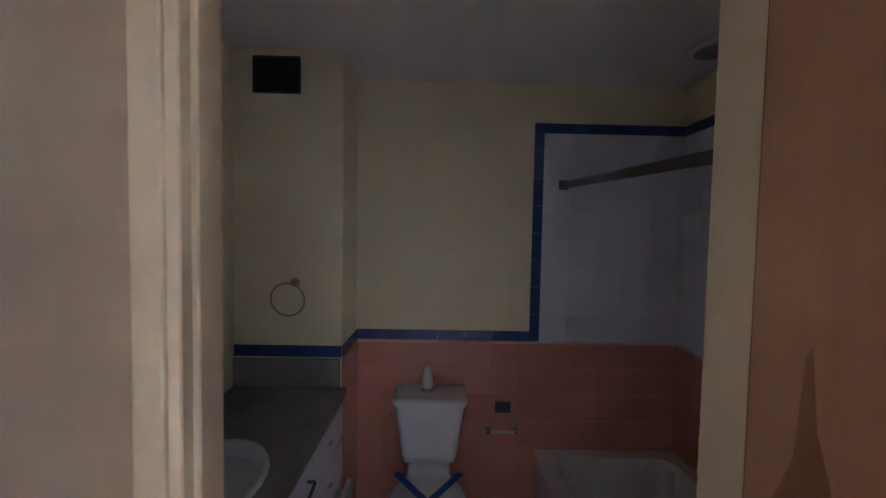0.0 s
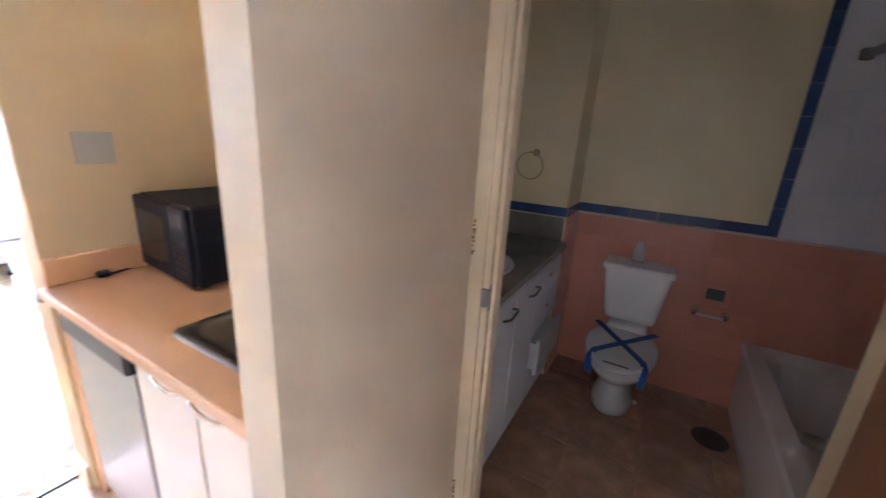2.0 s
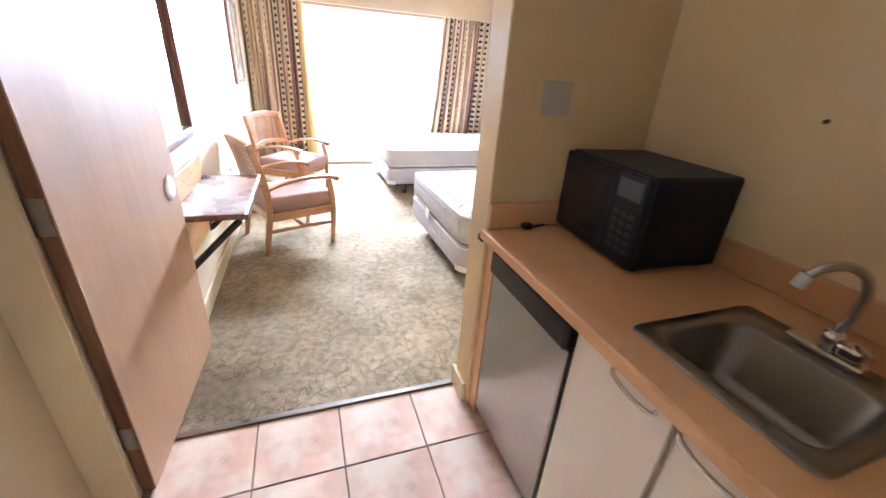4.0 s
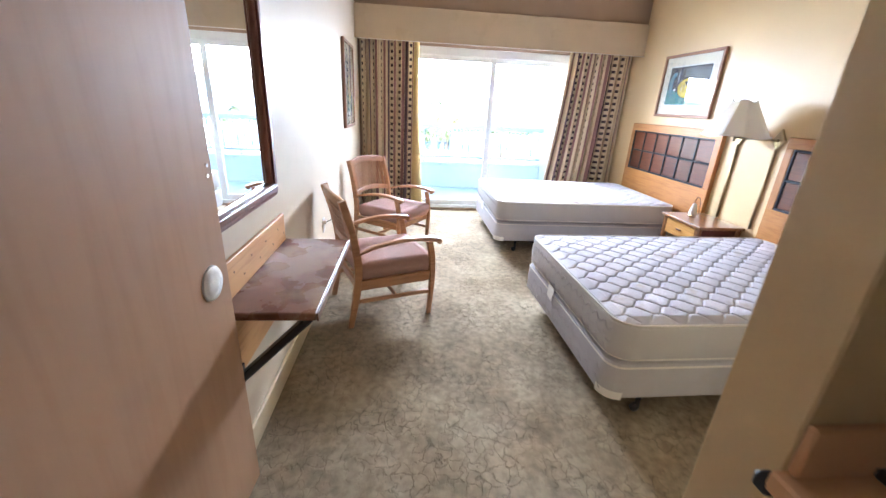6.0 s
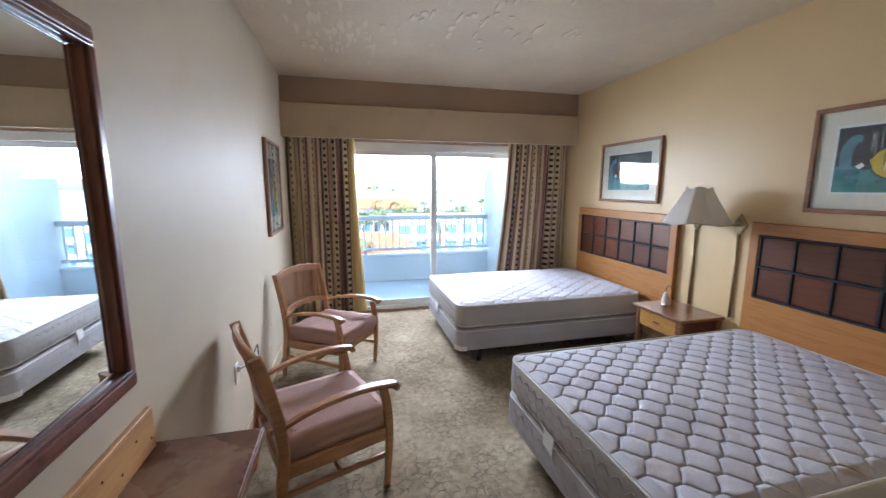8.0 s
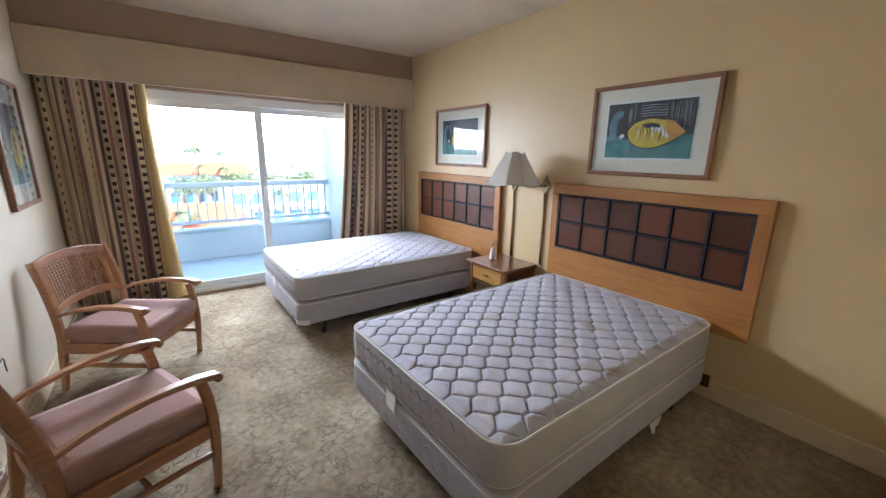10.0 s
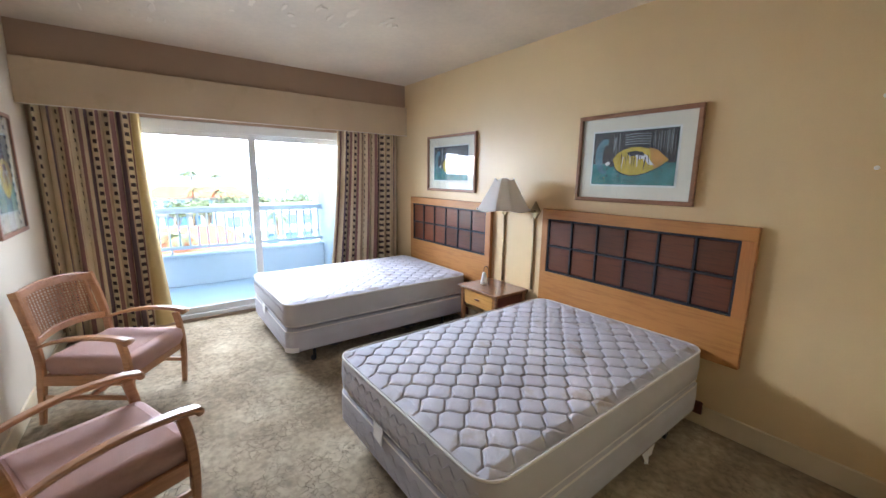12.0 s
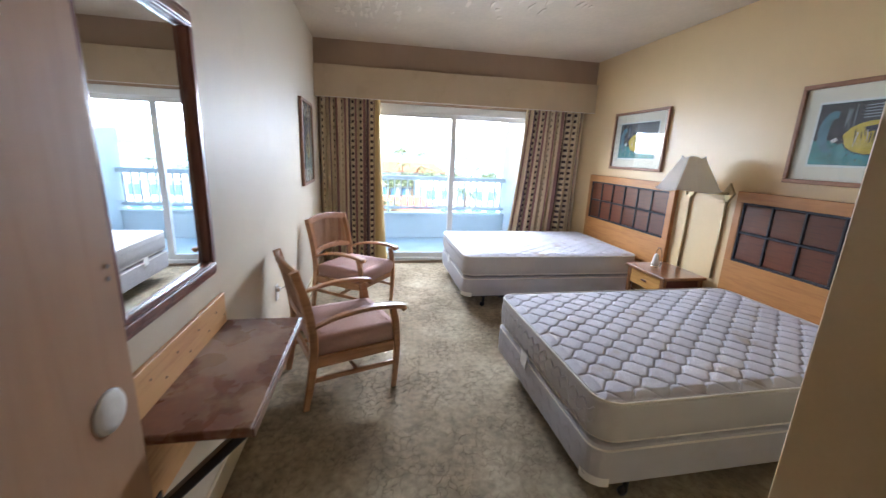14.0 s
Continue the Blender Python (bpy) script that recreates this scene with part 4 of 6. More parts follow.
def armchair(at, turn, label):
    """Low open armchair, front towards local +y."""
    c = thing("armchair", at, label, "armchair", "armchairs by the mirror wall", turn)
    hw = 0.275
    for s in (-1, 1):
        pts = spline([(s * (hw - 0.01), -0.305, -0.03), (s * hw, -0.265, 0.20), (s * hw, -0.245, 0.40), (s * hw, -0.275, 0.64), (s * (hw - 0.004), -0.335, 0.862)], 5)
        part("back_post", bar(bmesh.new(), pts, 0.034, 0.052, up=(0, 1, 0.001), size=[0.72 + 0.28 * min(1, i / 6) for i in range(len(pts))]), M_CHAIR, c)
        pts = spline([(s * hw, 0.275, -0.03), (s * hw, 0.292, 0.22), (s * hw, 0.285, 0.42), (s * hw, 0.262, 0.545)], 5)
        part("front_leg", bar(bmesh.new(), pts, 0.034, 0.046, up=(0, 1, 0.001), size=[0.70 + 0.3 * min(1, i / 7) for i in range(len(pts))]), M_CHAIR, c)
        pts = spline([(s * hw, -0.262, 0.500), (s * (hw + 0.005), -0.12, 0.548), (s * (hw + 0.012), 0.06, 0.575), (s * (hw + 0.016), 0.22, 0.572), (s * (hw + 0.016), 0.325, 0.553)], 6)
        n = len(pts)
        ar = part("armrest", bar(bmesh.new(), pts, 0.060, 0.028, size=[0.62 + 0.45 * (i / (n - 1)) ** 0.8 for i in range(n)], r=0.3), M_CHAIR, c)
        sc = tube(bmesh.new(), [(s * (hw + 0.016) - 0.030, 0.322, 0.547), (s * (hw + 0.016) + 0.030, 0.322, 0.547)], 0.019, 12)
        part("scroll", sc, M_CHAIR, ar, "rounded scroll at the arm's end", True)
        part("side_rail", boxes(((s * hw - 0.013, -0.240, 0.248), (s * hw + 0.015, 0.268, 0.318)), bev=0.004), M_CHAIR, c)
        part("stretcher", bar(bmesh.new(), [(s * hw, -0.262, 0.165), (s * hw, 0.282, 0.155)], 0.018, 0.030), M_CHAIR, c)
    part("front_rail", boxes(((-hw + 0.014, 0.262, 0.248), (hw - 0.014, 0.288, 0.304)), bev=0.004), M_CHAIR, c)
    part("back_rail", boxes(((-hw + 0.014, -0.262, 0.245), (hw - 0.014, -0.238, 0.305)), bev=0.004), M_CHAIR, c)
    part("cross_stretcher", bar(bmesh.new(), [(-hw, 0.02, 0.160), (hw, 0.02, 0.160)], 0.018, 0.030), M_CHAIR, c)

    def bow(z, y, b):
        return spline([(-hw + 0.012, y, z - 0.012), (-hw * 0.5, y - b, z + 0.010), (0, y - b * 1.25, z + 0.018), (hw * 0.5, y - b, z + 0.010), (hw - 0.012, y, z - 0.012)], 5)

    part("crest_rail", bar(bmesh.new(), bow(0.845, -0.325, 0.028), 0.024, 0.058), M_CHAIR, c, "curved top rail")
    part("lower_back_rail", bar(bmesh.new(), bow(0.545, -0.258, 0.028), 0.022, 0.050), M_CHAIR, c)
    for x in (-hw + 0.050, hw - 0.050):
        part("cane_stile", bar(bmesh.new(), [(x, -0.275, 0.555), (x, -0.335, 0.83)], 0.028, 0.020, up=(0, 1, 0)), M_CHAIR, c)
    # cane weave: two crossing sets of thin strands
    cane = bmesh.new()
    lo, hi = bow(0.56, -0.262, 0.028), bow(0.825, -0.320, 0.028)
    for i in range(0, 19):
        f = 0.09 + 0.82 * i / 18 * 1.0
        k = f * (len(lo) - 1)
        a = lo[int(k)].lerp(lo[min(int(k) + 1, len(lo) - 1)], k % 1)
        b = hi[int(k)].lerp(hi[min(int(k) + 1, len(hi) - 1)], k % 1)
        bar(cane, [a, b], 0.011, 0.003, up=(0, 1, 0))
    for j in range(14):
        f = 0.03 + 0.94 * j / 13
        bar(cane, [lo[k].lerp(hi[k], f) + Vector((0, 0.002 if j % 2 else -0.002, 0)) for k in range(2, len(lo) - 2, 2)], 0.003, 0.010)
    part("cane_panel", cane, M_CANE, c, "woven cane back panel")["kind"] = "stuff"
    # cushion with fine cords running front to back
    cu = bmesh.new()
    rings = []
    for z, o in ((0.306, 0.006), (0.318, 0.001), (0.36, -0.012), (0.410, -0.008), (0.428, 0.010), (0.436, 0.05)):
        rings.append(round_rect(-hw + 0.0135 + o, hw - 0.0135 - o, -0.228 + o, 0.305 - o, 0.03, z + 0.0, 4))
    loft(cu, rings)
    cs = part("seat_cushion", cu, M_CUSHION, c, "ribbed dusty-rose seat cushion", True)
    rib = bmesh.new()
    for i in range(34):
        x = -hw + 0.07 + (2 * hw - 0.14) * i / 33
        bar(rib, [(x, -0.19, 0.4345), (x, 0.26, 0.4345)], 0.009, 0.005, r=0.35)
    part("cord", rib, M_CUSHION, cs, "raised cords of the cushion cloth")["kind"] = "stuff"
    return c


armchair((-3.985, -0.872, 0), 22.0, "beech armchair with cane back and dusty-rose cushion beside the desk")
armchair((-5.345, -0.85, 0), -34.0, "beech armchair with cane back and dusty-rose cushion by the curtain")


# nightstand
ns = thing("nightstand", (-4.55, 2.06, 0), "small oak nightstand with one drawer between the beds", "nightstand")
part("tabletop", boxes(((-0.265, -0.225, 0.525), (0.265, 0.215, 0.552)), bev=0.006, seg=2), M_NIGHT, ns, "worn glossy top")
for sx in (-1, 1):
    for sy in (-1, 1):
        part("leg", bar(bmesh.new(), [(sx * 0.222, sy * 0.185, -0.03), (sx * 0.222, sy * 0.185, 0.525)], 0.046, 0.046, up=(0, 1, 0), size=[0.75, 1.0]), M_NIGHT, ns)
    part("side_panel", boxes(((sx * 0.222 - 0.010, -0.16, 0.36), (sx * 0.222 + 0.010, 0.16, 0.524))), M_NIGHTD, ns, "dark side panel")
part("back_panel", boxes(((-0.20, 0.175, 0.36), (0.20, 0.190, 0.524))), M_NIGHTD, ns)
dr = part("drawer_front", boxes(((-0.197, -0.200, 0.375), (0.197, -0.180, 0.517)), bev=0.004), M_DRAWER, ns, "yellow pine drawer front")
part("knob", boxes(((-0.030, -0.216, 0.440), (0.030, -0.201, 0.455)), bev=0.005, seg=2), M_NIGHTD, dr, "dark wooden pull")


def freshener(at, label):
    f = thing("air_freshener", at, label, "air freshener", "cone air fresheners")
    part("body", lathe(bmesh.new(), [(0.032, 0.018), (0.034, 0.03), (0.029, 0.07), (0.020, 0.11), (0.014, 0.125), (0.006, 0.13)], 20), M_WHITE, f, "white plastic cone", True)
    part("base", lathe(bmesh.new(), [(0.030, 0.0), (0.033, 0.004), (0.033, 0.018)], 20), M_CHROME, f, "silvery base ring", True)
    return f


f1 = freshener((-4.64, 2.02, 0.553), "white cone air freshener with a looped cord on the nightstand")
part("cord", tube(bmesh.new(), spline([(-0.03, 0.03, 0.004), (-0.035, 0.02, 0.10), (0.0, 0.01, 0.185), (0.045, 0.01, 0.17), (0.05, 0.02, 0.08), (0.03, 0.035, 0.004)], 6), 0.003, 6), M_BLACK, f1, "thin looped cord")

# wall lamp
lp = thing("wall_lamp", (-4.27, YW, 1.30), "brass swing-arm wall lamp with a flared white shade", "lamp")
for x in (0.0, -0.385):
    pl = bmesh.new()
    loft(pl, [[(x + dx * k, y, dz * k) for dx, dz in ((-0.058, 0), (0, -0.088), (0.058, 0), (0, 0.088))] for y, k in ((-0.002, 1.0), (-0.014, 1.0), (-0.020, 0.8))])
    part("wall_plate", pl, M_BRASS, lp, "diamond-shaped wall plate")
    part("cord_cover", tube(bmesh.new(), [(x - 0.002, -0.012, -0.07), (x - 0.002, -0.012, -0.745)], 0.011, 10, up=(0, 1, 0)), M_BRASS, lp, "straight brass cord cover", True)
    part("knuckle", tube(bmesh.new(), [(x, -0.019, 0.0), (x, -0.055, 0.0)], 0.012, 10), M_BRASS, lp, smooth=True)
part("arm", tube(bmesh.new(), [(0.0, -0.045, 0.0), (-0.10, -0.20, 0.0), (-0.165, -0.26, 0.0)], 0.008, 8), M_BRASS, lp, smooth=True)
part("stem", tube(bmesh.new(), [(-0.165, -0.26, -0.03), (-0.165, -0.26, 0.26)], 0.008, 8, up=(0, 1, 0)), M_BRASS, lp, smooth=True)
sh = bmesh.new()
rings = []
for r, z in ((0.226, 0.0), (0.219, 0.006), (0.180, 0.078), (0.138, 0.160), (0.101, 0.230), (0.080, 0.272)):
    ring = []
    for i in range(64):
        a = 2 * math.pi * i / 64 + math.pi / 4
        c, q = abs(math.cos(a)), abs(math.sin(a))
        k = 1 / max(c, q, (c + q) / 1.50)
        lift = 0.010 * math.cos(4 * a) if z in (0.0, 0.272) else 0.0
        ring.append((-0.165 + r * k * math.cos(a), -0.26 + r * k * math.sin(a), 0.012 + z - lift))
    rings.append(ring)
loft(sh, rings, False, False)
so = part("shade", sh, M_SHADE, lp, "flared white fabric shade with cut corners")
so.modifiers.new("thick", "SOLIDIFY").thickness = 0.003
part("top_trim", tube(bmesh.new(), [(x, y, z) for x, y, z in rings[-1]], 0.004, 6, True), M_PIPE, so)
part("bottom_trim", tube(bmesh.new(), [(x, y, z) for x, y, z in rings[0]], 0.004, 6, True), M_PIPE, so)


# framed prints
def framed_print(at, turn, w, h, label, iw, ih, slack=0.0):
    """Local x along the wall, -y out of the wall, z up, origin at the middle."""
    p = thing("framed_print", at, label, "picture", "framed fish prints", turn)
    fw = 0.030
    for a, b in ((((-w / 2, -0.032, h / 2 - fw)), (w / 2, -0.002, h / 2)), ((-w / 2, -0.032, -h / 2), (w / 2, -0.002, -h / 2 + fw)), ((-w / 2, -0.032, -h / 2 + fw), (-w / 2 + fw, -0.002, h / 2 - fw)), ((w / 2 - fw, -0.032, -h / 2 + fw), (w / 2, -0.002, h / 2 - fw))):
        part("frame_bar", boxes((a, b), bev=0.004), M_PICFRAME, p)
    part("mount", boxes(((-w / 2 + fw, -0.012, -h / 2 + fw), (w / 2 - fw, -0.004, h / 2 - fw))), M_MAT, p, "ivory mount board")
    part("sheet", boxes(((-iw / 2 - 0.014, -0.0140, -ih / 2 - 0.014), (iw / 2 + 0.014, -0.0122, ih / 2 + 0.014))), M_PAPER, p, "white print margin")
    pr = part("print", boxes(((-iw / 2, -0.0160, -ih / 2), (iw / 2, -0.0142, ih / 2))), M_TEAL, p, "teal and black printed picture")
    part("dark_area", boxes(((-iw / 2 + 0.002, -0.0170, -ih * 0.10), (iw / 2 - 0.002, -0.0162, ih / 2 - 0.002))), M_INK, pr)

    def shape(pts, y0, m, name):
        part(name, loft(bmesh.new(), [[(x * iw, y0, z * ih) for x, z in pts], [(x * iw, y0 - 0.0008, z * ih) for x, z in pts]]), m, pr)

    rng = random.Random(int(iw * 1000))
    for k in range(30):
        x = -0.26 + 0.115 * rng.random() if k < 9 else 0.20 + 0.27 * rng.random()
        z0, z1, q = rng.uniform(-0.02, 0.22), rng.uniform(0.36, 0.48), rng.uniform(0.0015, 0.004)
        shape([(x, z0), (x + q, z0), (x + q, z1), (x, z1)], -0.0172, M_STROKE, "upright_stroke")
    for k in range(5):
        z = 0.24 + 0.045 * k
        shape([(-0.09, z), (0.05, z + 0.012), (0.20, z), (0.20, z + 0.010), (0.05, z + 0.024), (-0.09, z + 0.012)], -0.0174, M_STROKE, "long_stroke")
    ring = [(-0.345 + 0.125 * math.cos(radians(q)), 0.04 + 0.34 * math.sin(radians(q))) for q in range(70, 291, 20)]
    shape(ring + [(-0.325 + 0.045 * math.cos(radians(q)), 0.01 + 0.25 * math.sin(radians(q))) for q in range(290, 69, -20)], -0.0174, M_CRESCENT, "crescent")
    top = [(-0.24 + 0.66 * f, -0.05 + 0.25 * math.sin(math.pi * f ** 0.8) ** 0.8) for f in (0, 0.1, 0.2, 0.35, 0.5, 0.65, 0.8, 0.9, 1.0)]
    low = [(-0.24 + 0.66 * f, -0.05 - 0.27 * math.sin(math.pi * f ** 0.75) ** 0.8) for f in (0.9, 0.8, 0.65, 0.5, 0.35, 0.2, 0.1)]
    rim = [(0.09 + (x - 0.09) * 1.035, -0.05 + (z + 0.05) * 1.07) for x, z in top + low]
    shape(rim, -0.0176, M_INK, "dark_outline")
    shape(top + low, -0.0185, M_YELLOW, "yellow_leaf")
    for k in range(46):
        x, z = rng.uniform(-0.47, 0.46), rng.uniform(-0.47, -0.13)
        q, d = rng.uniform(0.006, 0.016), rng.uniform(0.02, 0.055)
        if z + d > -0.33 + 0.5 * abs(x - 0.08):
            continue
        shape([(x, z), (x + q, z + 0.01), (x + q * 0.8, z + d), (x - q * 0.2, z + d * 0.8)], -0.0168, M_INK if k % 3 else M_CRESCENT, "water_stroke")
    shape([(0.20, 0.18), (0.30, 0.125), (0.415, -0.04), (0.33, -0.16), (0.27, -0.20), (0.235, -0.05)], -0.0189, M_AMBER, "amber_tip")
    shape([(-0.30, -0.12), (-0.27, 0.05), (-0.21, 0.13), (-0.235, 0.0), (-0.20, -0.13), (-0.25, -0.17)], -0.0189, M_INK, "dark_head")
    shape([(-0.33, -0.10), (-0.28, -0.05), (-0.26, -0.10), (-0.30, -0.15)], -0.0197, M_PAPER, "white_patch")
    shape([(0.03, 0.06), (0.12, 0.09), (0.19, 0.03), (0.23, -0.07), (0.28, -0.15), (0.20, -0.12), (0.15, -0.02), (0.08, -0.03)], -0.0189, M_PAPER, "white_back")
    shape([(-0.06, 0.10), (0.04, 0.13), (0.13, 0.10), (0.16, 0.03), (0.06, 0.05), (-0.02, 0.02)], -0.0197, M_INK, "dark_back")
    for k in range(13):
        x, z1 = -0.13 + 0.027 * k + rng.uniform(-0.006, 0.006), rng.uniform(0.0, 0.07)
        z0, d, q = z1 - rng.uniform(0.10, 0.22), rng.uniform(-0.02, 0.02), rng.uniform(0.006, 0.013)
        shape([(x, z1), (x + d * 0.6, (z0 + z1) / 2), (x + d, z0), (x + d + q * 0.5, z0), (x + d * 0.6 + q, (z0 + z1) / 2), (x + q, z1)], -0.0205, M_PAPER if k % 3 == 1 else M_INK, "leg_stroke")
    g = part("glazing", boxes(((-w / 2 + fw - 0.001, -0.0275, -h / 2 + fw - 0.001), (w / 2 - fw + 0.001, -0.0255, h / 2 - fw + 0.001))), M_GLASS, p, "reflecting picture glass")
    g.visible_shadow = False
    g.matrix_basis = pose(0, 0, 0, slack)
    return p


framed_print((-3.408, YW, 1.752), 0, 0.885, 0.650, "walnut-framed print of a yellow fish on teal", 0.615, 0.385)
framed_print((-5.560, YW, 1.757), 0, 0.915, 0.650, "walnut-framed print of a yellow fish with glare on its glass", 0.640, 0.385, -0.55)
framed_print((-5.83, YM, 1.58), 180, 0.68, 0.84, "walnut-framed print hanging beside the curtain", 0.40, 0.52)

# wall mirror
mr = thing("wall_mirror", (-2.866, YM, 1.496), "tall mirror in a dark cherry moulded frame", "mirror")
mw, mh, fw = 0.695, 1.02, 0.062
for a, b in (((-mw / 2, 0.002, mh / 2 - fw), (mw / 2, 0.030, mh / 2)), ((-mw / 2, 0.002, -mh / 2), (mw / 2, 0.030, -mh / 2 + fw)), ((-mw / 2, 0.002, -mh / 2 + fw), (-mw / 2 + fw, 0.030, mh / 2 - fw)), ((mw / 2 - fw, 0.002, -mh / 2 + fw), (mw / 2, 0.030, mh / 2 - fw))):
    part("frame_bar", boxes((a, b), bev=0.010, seg=3), M_FRAMED, mr)
k = 0.022
for a, b in (((-mw / 2 + k, 0.028, mh / 2 - fw + 0.008), (mw / 2 - k, 0.040, mh / 2 - k)), ((-mw / 2 + k, 0.028, -mh / 2 + k), (mw / 2 - k, 0.040, -mh / 2 + fw - 0.008)), ((-mw / 2 + k, 0.028, -mh / 2 + fw), (-mw / 2 + fw - 0.008, 0.040, mh / 2 - fw)), ((mw / 2 - fw + 0.008, 0.028, -mh / 2 + fw), (mw / 2 - k, 0.040, mh / 2 - fw))):
    part("bead", boxes((a, b), bev=0.006, seg=2), M_FRAMED, mr)
ix, iz, bv = mw / 2 - fw + 0.004, mh / 2 - fw + 0.004, 0.022
gm = bmesh.new()
loft(gm, [[(-ix, 0.006, -iz), (ix, 0.006, -iz), (ix, 0.006, iz), (-ix, 0.006, iz)], [(-ix, 0.010, -iz), (ix, 0.010, -iz), (ix, 0.010, iz), (-ix, 0.010, iz)], [(-ix + bv, 0.013, -iz + bv), (ix - bv, 0.013, -iz + bv), (ix - bv, 0.013, iz - bv), (-ix + bv, 0.013, iz - bv)]])
part("mirror_glass", gm, M_MIRROR, mr, "bevelled mirror glass").matrix_basis = pose(0, 0.004, 0, 0, 0, 1.0)

# filled screw holes on the bed wall
for x, z in ((-2.195, 1.669), (-2.213, 2.005)):
    an = thing("wall_anchor", (x, YW, z), "white plastic anchor plugged into the cream wall", "wall anchor", "anchors in the bed wall")
    part("head", lathe(bmesh.new(), [(0.011, 0.0005), (0.011, 0.002), (0.007, 0.0035), (0.0, 0.0036)], 14), M_WHITE, an, smooth=True).matrix_basis = pose(0, 0, 0, 90)

# wall desk
dk = thing("wall_desk", (-2.92, YM, 0.0), "wall-hung desk with a scuffed mahogany top and pine backboard", "desk")
part("desktop", boxes(((-0.40, 0.002, 0.690), (0.40, 0.345, 0.722)), bev=0.004), M_DESK, dk, "scuffed dark mahogany top")
part("front_edge", boxes(((-0.40, 0.3455, 0.688), (0.40, 0.352, 0.721)), bev=0.002), M_NIGHT, dk)
bb = part("backboard", boxes(((-0.372, 0.001, 0.724), (0.38, 0.020, 0.868)), bev=0.003), M_PINE, dk, "bare pine backboard with screw holes")
hole = lathe(bmesh.new(), [(0.0045, 0.0), (0.0045, 0.0015), (0.0, 0.0016)], 8, (0, 0, 0))
bmesh.ops.rotate(hole, matrix=Matrix.Rotation(radians(-90), 3, "X"), verts=hole.verts[:])
pieces("screw_hole", mesh_of("screw_hole", hole), M_VOID, bb, [Matrix.Translation((-0.345 + 0.086 * i, 0.0195, 0.770 + (0.045 if i % 2 else 0.0))) for i in range(9)])
part("lower_board", boxes(((-0.36, 0.001, 0.40), (0.385, 0.020, 0.688)), bev=0.003), M_PINE, dk)
for x in (0.33, -0.30):
    br = part("bracket", boxes(((x - 0.03, 0.021, 0.38), (x + 0.03, 0.027, 0.44))), M_IRON, dk, "black steel bracket")
    part("brace", bar(bmesh.new(), [(x, 0.028, 0.395), (x, 0.310, 0.672)], 0.060, 0.030, up=(0, -1, 1)), M_IRON, br)
    part("flange", boxes(((x - 0.02, 0.028, 0.680), (x + 0.02, 0.315, 0.689))), M_IRON, br)

# small fittings on the mirror wall
ou = thing("wall_outlet", (-4.285, YM, 0.50), "white wall outlet with a plug and thin cord", "outlet")
part("plate", boxes(((-0.036, 0.0005, -0.058), (0.036, 0.007, 0.058)), bev=0.003), M_WHITE, ou)
part("plug", boxes(((-0.013, 0.0065, 0.008), (0.013, 0.028, 0.040)), bev=0.003), M_WHITE, ou)
part("cord", tube(bmesh.new(), spline([(0, 0.028, 0.024), (-0.02, 0.07, 0.05), (-0.05, 0.10, 0.115), (-0.12, 0.10, 0.12), (-0.16, 0.09, 0.07), (-0.165, 0.09, 0.035)], 6), 0.003, 6), M_BLACK, ou, "thin dark cord")
cv = thing("cover_plate", (-3.62, YM, 2.29), "small clear plastic bracket high on the wall", "bracket")
part("body", boxes(((-0.05, 0.001, -0.03), (0.05, 0.03, 0.04)), bev=0.006), M_WHITE, cv)


# ---------------------------------------------------------------- kitchenette
ct = thing("kitchenette_counter", (0, 0, 0), "peach laminate counter with upstands", "counter")
sx0, sx1, sy0, sy1 = -1.005, -0.660, 0.045, 0.405
wk = bmesh.new()
kx, ky = (sx0 + sx1) / 2, (sy0 + sy1) / 2
hole_rim = [(x, y) for x, y, z in round_rect(sx0, sx1, sy0, sy1, 0.04, 0, 5)]
outer_rim = []
for x, y in hole_rim:
    fx = ((-0.453 if x > kx else -1.699) - kx) / (x - kx) if abs(x - kx) > 1e-6 else 1e9
    fy = ((0.599 if y > ky else -0.075) - ky) / (y - ky) if abs(y - ky) > 1e-6 else 1e9
    outer_rim.append((kx + (x - kx) * min(fx, fy), ky + (y - ky) * min(fx, fy)))
for want in ((-0.453, -0.075), (-0.453, 0.599), (-1.699, -0.075), (-1.699, 0.599)):
    i = min(range(len(outer_rim)), key=lambda q: (outer_rim[q][0] - want[0]) ** 2 + (outer_rim[q][1] - want[1]) ** 2)
    outer_rim[i] = want
loft(wk, [[(x, y, 0.868) for x, y in hole_rim], [(x, y, 0.868) for x, y in outer_rim], [(x, y, 0.905) for x, y in outer_rim], [(x, y, 0.905) for x, y in hole_rim], [(x, y, 0.868) for x, y in hole_rim]], False, False)
part("worktop", wk, M_LAMINATE, ct)
part("front_nosing", bar(bmesh.new(), [(-1.699, -0.078, 0.886), (-0.453, -0.078, 0.886)], 0.012, 0.040, r=0.4), M_LAMINATE, ct)
part("back_upstand", boxes(((-1.680, 0.580, 0.906), (-0.508, 0.599, 1.005)), bev=0.004), M_LAMINATE, ct)
part("side_upstand", boxes(((-1.699, -0.060, 0.906), (-1.681, 0.599, 1.005)), bev=0.004), M_LAMINATE, ct)
part("side_upstand", boxes(((-0.506, -0.074, 0.906), (-0.4585, 0.599, 0.985)), bev=0.004), M_LAMINATE, ct)
part("end_panel", boxes(((-1.699, -0.045, 0.0), (-1.640, 0.58, 0.866)), bev=0.002), M_LAMINATE, ct, "peach end panel beside the fridge")
